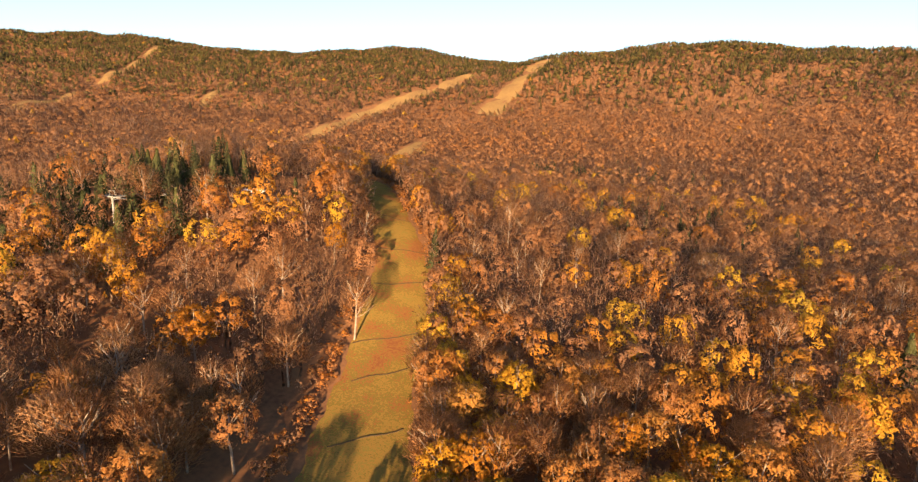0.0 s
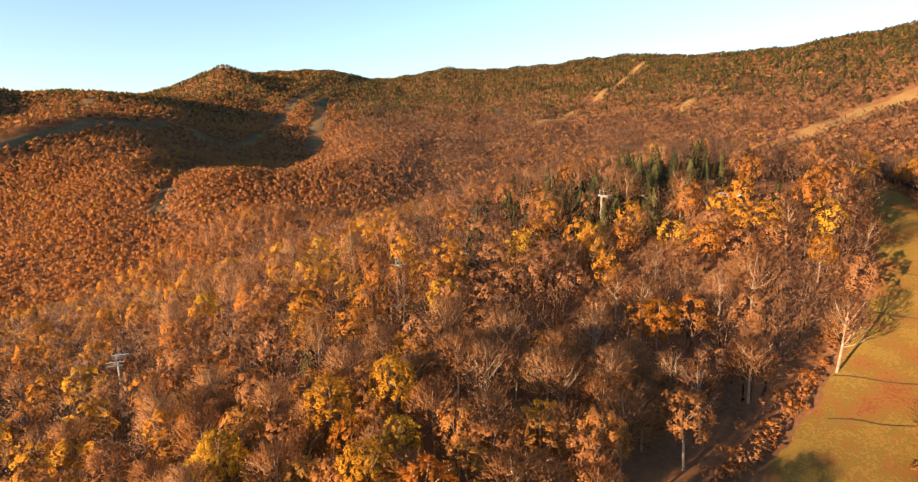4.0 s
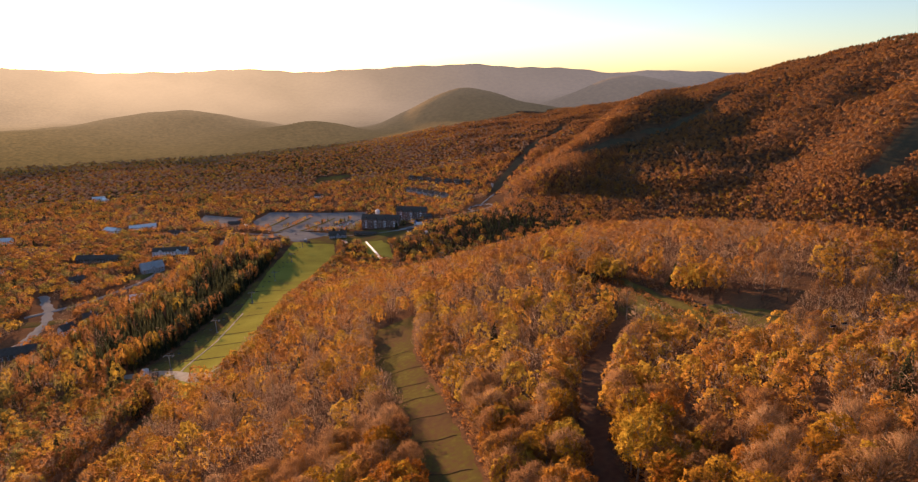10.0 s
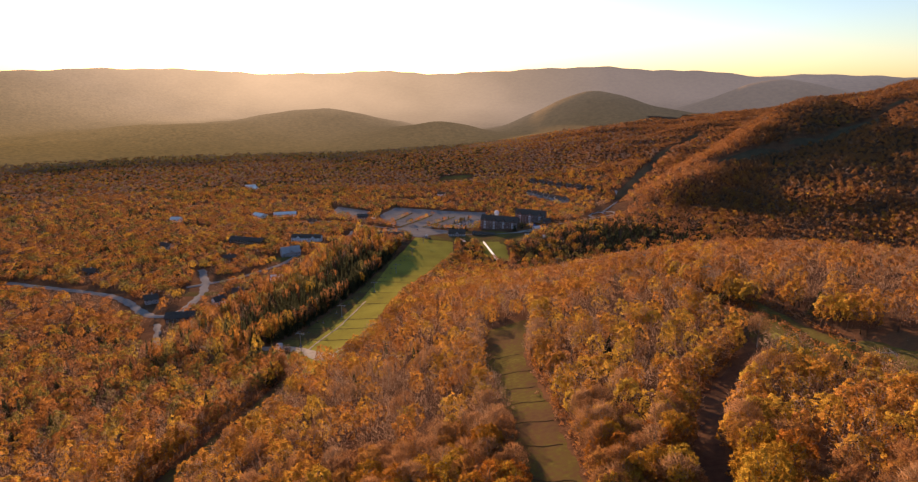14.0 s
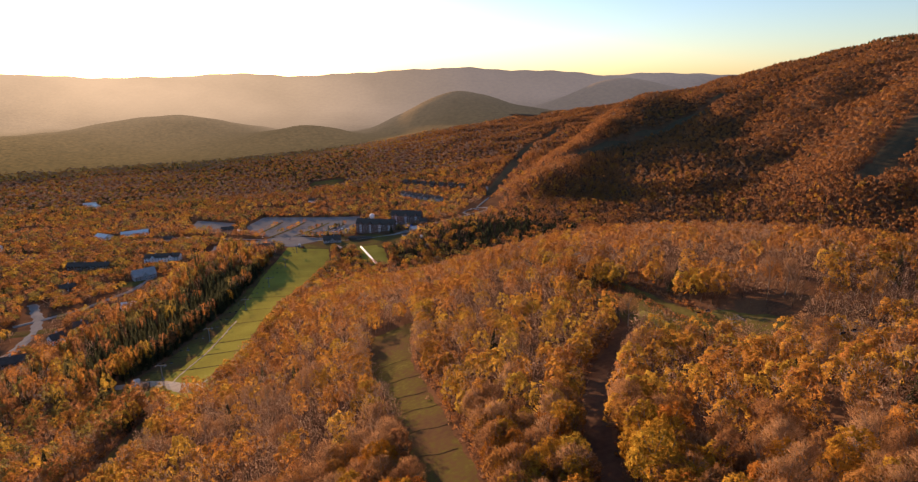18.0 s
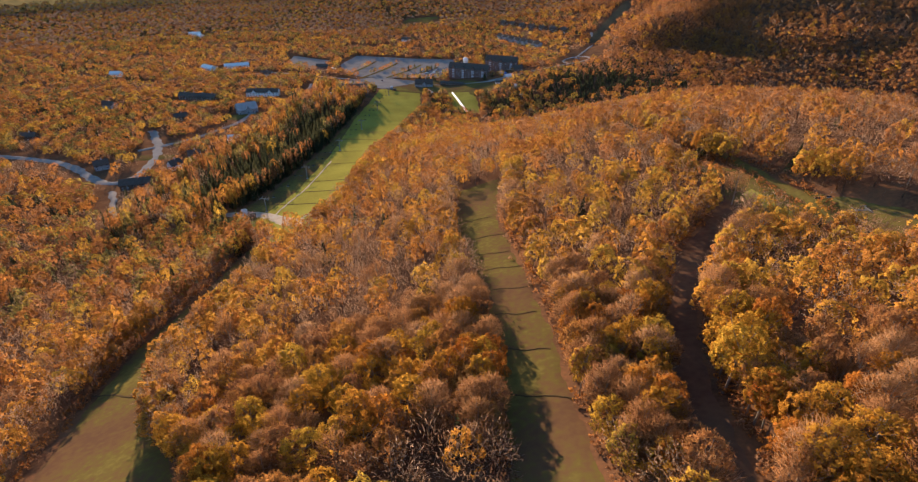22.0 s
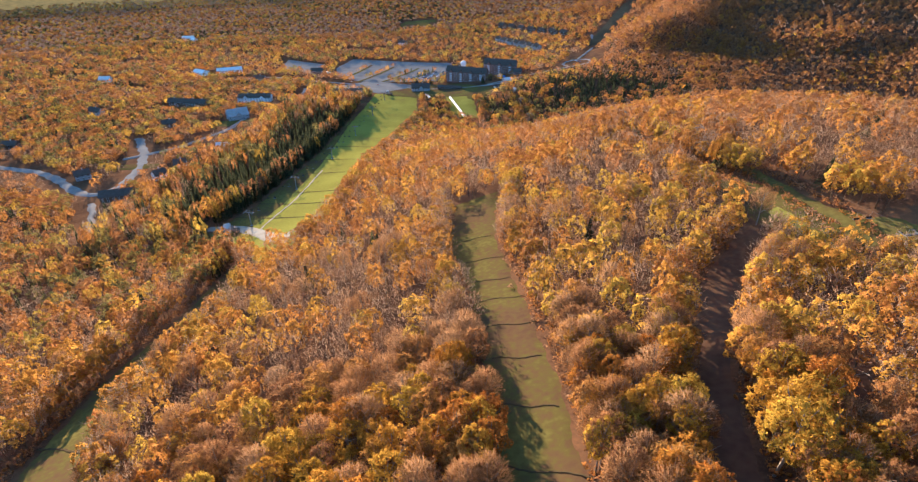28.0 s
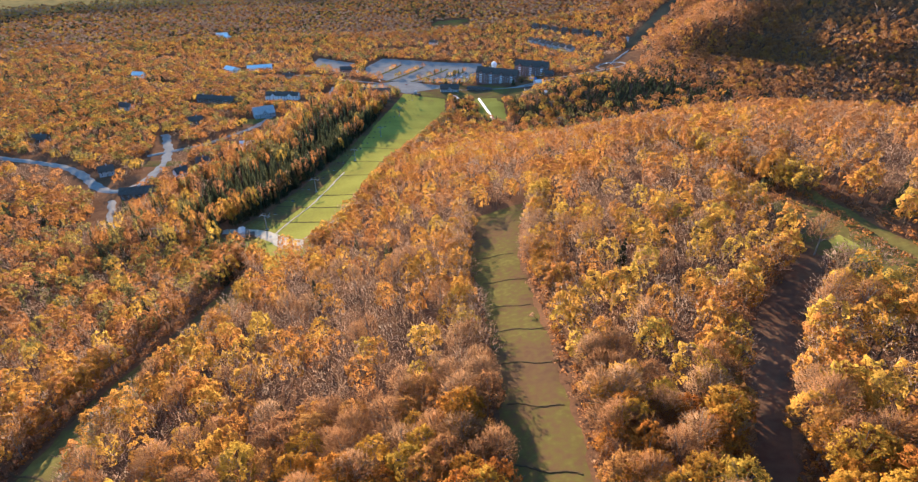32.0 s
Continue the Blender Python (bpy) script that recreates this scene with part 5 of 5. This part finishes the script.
# ---- single trees near the flight ----
def limbs(bm, r, h, spread, n, fork, thick):
    """A tapered, slightly bent trunk with rising limbs that fork."""
    bend = [(0, 0, -0.5), (r.normal(0, 0.12), r.normal(0, 0.12), h * 0.3), (r.normal(0, 0.25), r.normal(0, 0.25), h * 0.6), (r.normal(0, 0.3), r.normal(0, 0.3), h * 0.93)]
    tube(bm, bend, [thick, thick * 0.8, thick * 0.5, 0.04], 6)
    for k in range(n):
        a, s = k * 2.4 + r.uniform(-0.4, 0.4), r.uniform(0.3, 0.72)
        root = Vector(bend[1]).lerp(Vector(bend[3]), (s - 0.3) / 0.66)
        out = spread * r.uniform(0.55, 0.95) * (1.15 - s * 0.7)
        tip = root + Vector((math.cos(a) * out, math.sin(a) * out, h * r.uniform(0.14, 0.3)))
        mid = root.lerp(tip, 0.5) + Vector((0, 0, -0.25))
        tube(bm, [root, mid, tip], [thick * 0.4, thick * 0.25, 0.03], 4)
        for j in range(fork):
            b = a + (j - (fork - 1) / 2) * 0.9 + r.uniform(-0.3, 0.3)
            start = mid.lerp(tip, r.uniform(0.0, 0.6))
            tube(bm, [start, start + Vector((math.cos(b) * out * 0.45, math.sin(b) * out * 0.45, h * r.uniform(0.08, 0.17)))], [thick * 0.18, 0.02], 3)
    return bm


def tree(name, label, category, group, seed, h, spread, crown_kind, crown_mat, bark, count, flake, n_limbs, fork, thick=0.26):
    """A pattern tree: trunk with limbs, and crown."""
    r = np.random.default_rng(seed)
    top = tagged(new(name), label, category, group)
    part("trunk", limbs(bmesh.new(), r, h, spread, n_limbs, fork, thick), bark, top)
    stretch = (spread, spread, h * 0.6)
    if crown_kind == "twigs":
        some = [twigs(count, flake, 0.1, stretch, r), crown(r, 26, 0, False, int(count * 0.1), 0.28, stretch)]
    elif crown_kind == "cone":
        some = [spire(r, 9, 9), flakes(*cone_points(count, r), flake, (spread, spread, h * 0.92), r, 0.35)]
    elif crown_kind == "thin":
        some = [crown(r, 56, 4, False, count, flake, stretch, 0.85), twigs(500, 1.5, 0.1, stretch, r)]
    else:
        some = [crown(r, 96, 4, False, count, flake, stretch, 1.0)]
    t, tn = np.concatenate([v[0] for v in some]), np.concatenate([v[1] for v in some])
    base = 0.08 if crown_kind == "cone" else 0.4
    t = t * np.array([spread, spread, h * (1 - base)]) + np.array([0, 0, h * base])
    leaves = new("crown", array_mesh("crown", t, np.arange(len(t)).reshape(-1, 3), crown_mat, normals=tn))
    leaves.parent = top
    return top


KINDS = {
    "maple_tree": ("gold and orange maple tree in full autumn leaf", "maple", [(11, 15.0, 5.4), (12, 16.0, 5.0), (13, 13.5, 5.7), (14, 16.5, 5.2)], "full", M_MAPLE, M_BARK, 1600, 0.38, 7, 1),
    "beech_tree": ("rust-brown beech tree with thinning leaves", "beech", [(21, 14.5, 5.0), (22, 15.5, 4.7), (23, 13.5, 5.2)], "thin", M_BEECH, M_BARK, 1000, 0.38, 7, 2),
    "bare_tree": ("bare grey-brown tree with a haze of twigs", "bare tree", [(31, 14.5, 5.2), (32, 15.5, 4.9), (33, 13.5, 5.4)], "twigs", M_TWIG, M_BARK, 2000, 1.4, 9, 2),
    "birch_tree": ("bare pale-barked birch with spreading limbs", "birch", [(41, 16, 4.3), (42, 14.5, 4.9)], "twigs", M_TWIG, M_BIRCH, 1100, 1.4, 10, 2),
    "spruce_tree": ("dark green spruce among the bare trees", "spruce", [(51, 12.5, 4.0), (52, 11, 3.6)], "cone", M_SPRUCE, M_BARK, 500, 0.7, 0, 0),
}


def edge_rows(step, near, far):
    """Trees that wall the runs: close rows along both edges."""
    xs, ys = [], []
    for a, b in EDGES:
        s = np.r_[0, np.cumsum(np.hypot(*np.diff(a, axis=0).T))]
        for back, shift in ((3.0, 0.0), (6.6, 0.5)):
            t = (np.arange(max(1, int(s[-1] / step))) + shift) * step + rng.uniform(-0.8, 0.8, max(1, int(s[-1] / step)))
            out = a - b
            out = out / np.hypot(*out.T)[:, None]
            p = np.stack([np.interp(t, s, a[:, k] + back * out[:, k]) for k in (0, 1)], 1)
            p = p[rng.random(len(p)) > 0.12]
            xs.append(p[:, 0] + rng.normal(0, 1.3, len(p)))
            ys.append(p[:, 1] + rng.normal(0, 1.3, len(p)))
    x, y = np.concatenate(xs), np.concatenate(ys)
    d = plan_distance(x, y)
    ok = (d >= near) & (d < far)
    for poly in CLEAR:
        ok &= ~inside(poly, x, y)
    return x[ok], y[ok]


x1, y1 = sown(6.7, 0, 230)
ex, ey = edge_rows(5.0, 30, 1000)
ed = plan_distance(ex, ey)
x1, y1 = np.r_[x1, ex[ed < 230]], np.r_[y1, ey[ed < 230]]
tone1 = tones(x1, y1, land(x1, y1))
# trees that stand out: the broad gold one, the round one by the upper run, the red ones, the lone spruces, pale dead trunks
MARKS = [(54, 110, "maple_tree", 1.35), (122, -67, "maple_tree", 1.15), (126, -115, "maple_tree", 0.8), (187, 46, "maple_tree", 0.95), (57, 254, "spruce_tree", 0.95),
         (106, -20, "birch_tree", 1.2), (102, -97, "birch_tree", 1.15), (118, -48, "birch_tree", 1.1), (96, -60, "birch_tree", 1.0), (110, -62, "spruce_tree", 0.7),
         (90, -40, "bare_tree", 1.15)]
for mx, my, *_ in MARKS:
    away = np.hypot(x1 - mx, y1 - my) > 5.5
    x1, y1, tone1 = x1[away], y1[away], tone1[away]
d1 = plan_distance(x1, y1)
b1 = np.degrees(np.arctan2(-x1, y1))
seen = ~((b1 > 66) & (b1 < 158)) & (d1 > 40)
pick = rng.random(len(x1))
named = np.where(tone1 > 0.9, "spruce_tree", np.where(tone1 > 0.47, "maple_tree", np.where((tone1 > 0.32) | (pick < 0.5), "beech_tree", np.where(pick > 0.9, "birch_tree", "bare_tree"))))
single = np.zeros(len(x1), bool)
for kind, (label, category, shapes, crown_kind, crown_mat, bark, count, flake, n_limbs, fork) in KINDS.items():
    idx = np.nonzero((named == kind) & seen)[0]
    idx = idx[np.argsort(d1[idx])][:245]
    single[idx] = True
    spots_ = [(x1[i], y1[i], rng.uniform(0.82, 1.15)) for i in idx] + [(mx, my, s) for mx, my, k, s in MARKS if k == kind]
    patterns = [tree(kind, label, category, kind.replace("_", " ") + "s of the near wood", seed, h, spread, crown_kind, crown_mat, bark, count, flake, n_limbs, fork) for seed, h, spread in shapes]
    for i, (x, y, s) in enumerate(spots_):
        m = Matrix.Translation((x, y, height_at(x, y))) @ pose(0, 0, 0, rng.normal(0, 2), rng.normal(0, 2), rng.uniform(0, 360)) @ Matrix.Diagonal((s * rng.uniform(0.9, 1.1), s * rng.uniform(0.9, 1.1), s, 1))
        if i < len(patterns):
            patterns[i].matrix_basis = m
        else:
            copy_thing(patterns[i % len(patterns)], m @ Matrix.Diagonal((*[1 / v for v in patterns[i % len(patterns)].scale], 1)))
rest = ~single & (d1 < 230)
x2, y2 = sown(7.7, 230, 330)
mid = (ed >= 230) & (ed < 330)
x2, y2 = np.r_[x1[rest], x2, ex[mid]], np.r_[y1[rest], y2, ey[mid]]
woods("near_woods", x2, y2, tones(x2, y2, land(x2, y2)), "autumn woods of orange, gold and bare brown trees", 30, 4, False, 56, 0.5, M_FOREST, twig_n=140, twig=(1.9, 0.26))
x3, y3 = sown(7.9, 330, 500)
x3, y3 = np.r_[x3, ex[ed >= 330]], np.r_[y3, ey[ed >= 330]]
for (ax, ay), (bx, by) in STRIPS:
    t = np.sort(rng.random(13))
    x3, y3 = np.r_[x3, ax + t * (bx - ax)], np.r_[y3, ay + t * (by - ay)]
woods("slope_woods", x3, y3, tones(x3, y3, land(x3, y3)), "autumn woods on the slope, orange and grey-brown", 26, 4, False, 16, 0.7, M_FOREST, twig_n=80, twig=(2.2, 0.36))
# low brush that grows out from the edges of the runs
bx, by = [], []
for a, b in EDGES:
    s = np.r_[0, np.cumsum(np.hypot(*np.diff(a, axis=0).T))]
    t = np.arange(0, s[-1], 0.9)
    p = np.stack([np.interp(t, s, a[:, k] + (a - b)[:, k] / np.hypot(*(a - b).T)) for k in (0, 1)], 1)
    bx.append(p[:, 0] + rng.normal(0, 1.3, len(t)))
    by.append(p[:, 1] + rng.normal(0, 1.3, len(t)))
bx, by = np.concatenate(bx), np.concatenate(by)
margin = rng.random((420, 2)) * np.array([70, 110]) + np.array([55, -122])
margin = margin[inside(CLEAR[MARGIN], *margin.T)]
bx, by = np.r_[bx, margin[:, 0]], np.r_[by, margin[:, 1]]
close = (plan_distance(bx, by) < 330) & (plan_distance(bx, by) > 30)
bx, by = bx[close], by[close]
woods("brush", bx, by, 0.2 + 0.3 * rng.random(len(bx)), "low rust-brown brush along the edges of the runs", 4, 4, False, 9, 0.45, M_FOREST, (0.7, 1.6), (1.0, 3.0), twig_n=0, stems=False)
x4, y4 = sown(8.6, 500, 1080)
x6, y6 = sown(10.5, 1080, 1500)


def valley_side(x, y):
    b = np.degrees(np.arctan2(-x, y))
    return (b > -22) & (b < 75)


def in_sight(x, y):
    """Not far down behind a crest, as the flight sees it."""
    deg, reach = np.radians(np.arange(-180, 180.5, 0.75)), np.linspace(150, 3000, 110)
    rr, aa = np.meshgrid(reach, deg)
    over = np.maximum.accumulate((land(-rr * np.sin(aa), rr * np.cos(aa)) - EYE) / rr, axis=1)
    b, d = np.arctan2(-x, y), np.hypot(x, y)
    i = np.clip(np.round((b - deg[0]) / (deg[1] - deg[0])).astype(int), 0, len(deg) - 1)
    j = np.clip(np.searchsorted(reach, d * 0.96) - 1, 0, len(reach) - 1)
    return (land(x, y) + 20 - EYE) / d > over[i, j] - 0.015


xv, yv = np.r_[x4[valley_side(x4, y4)], x6[valley_side(x6, y6)]], np.r_[y4[valley_side(x4, y4)], y6[valley_side(x6, y6)]]
vale_tone, hither = tones(xv, yv, land(xv, yv)), np.hypot(xv, yv) < 900
woods("village_woods", xv[hither], yv[hither], vale_tone[hither], "rounded gold, rust and bare trees round the village", 16, 5, False, 8, 0.9, M_VALE, (4.8, 6.6), lift=0.15, twig_n=50, twig=(2.4, 0.5))
woods("valley_woods", xv[~hither], yv[~hither], vale_tone[~hither], "rounded gold, rust and bare trees of the valley", 8, 4, False, 3, 1.4, M_VALE, (5.2, 7.0), lift=0.2, twig_n=26, twig=(3.0, 0.9), stems=False)
x4, y4 = x4[~valley_side(x4, y4)], y4[~valley_side(x4, y4)]
keep = in_sight(x4, y4)
x4, y4 = x4[keep], y4[keep]
woods("hillside_woods", x4, y4, tones(x4, y4, land(x4, y4)), "autumn forest on the lower slopes, rust brown and orange", 3, 5, False, 5, 1.6, M_FAR, (5.0, 6.8), lift=0.15, twig_n=20, twig=(4.2, 0.9))
x5, y5 = sown(12.0, 1080, 2800)
keep = (~valley_side(x5, y5) | (np.hypot(x5, y5) > 1500)) & in_sight(x5, y5)
x5, y5 = x5[keep], y5[keep]
over = valley_side(x5, y5)
woods("mountain_woods", x5[~over], y5[~over], tones(x5, y5, land(x5, y5))[~over], "brown and dark green forest on the mountains", 1, 6, False, 2, 2.2, M_FAR, (6.4, 8.4), (12, 17), lift=0.15,
      twig_n=9, twig=(6.0, 1.7))
woods("far_valley_woods", x5[over], y5[over], tones(x5, y5, land(x5, y5))[over], "rust and olive forest far down the valley", 1, 6, False, 3, 3.0, M_VALE, (6.8, 9.0), (11, 15), lift=0.4, stems=False)
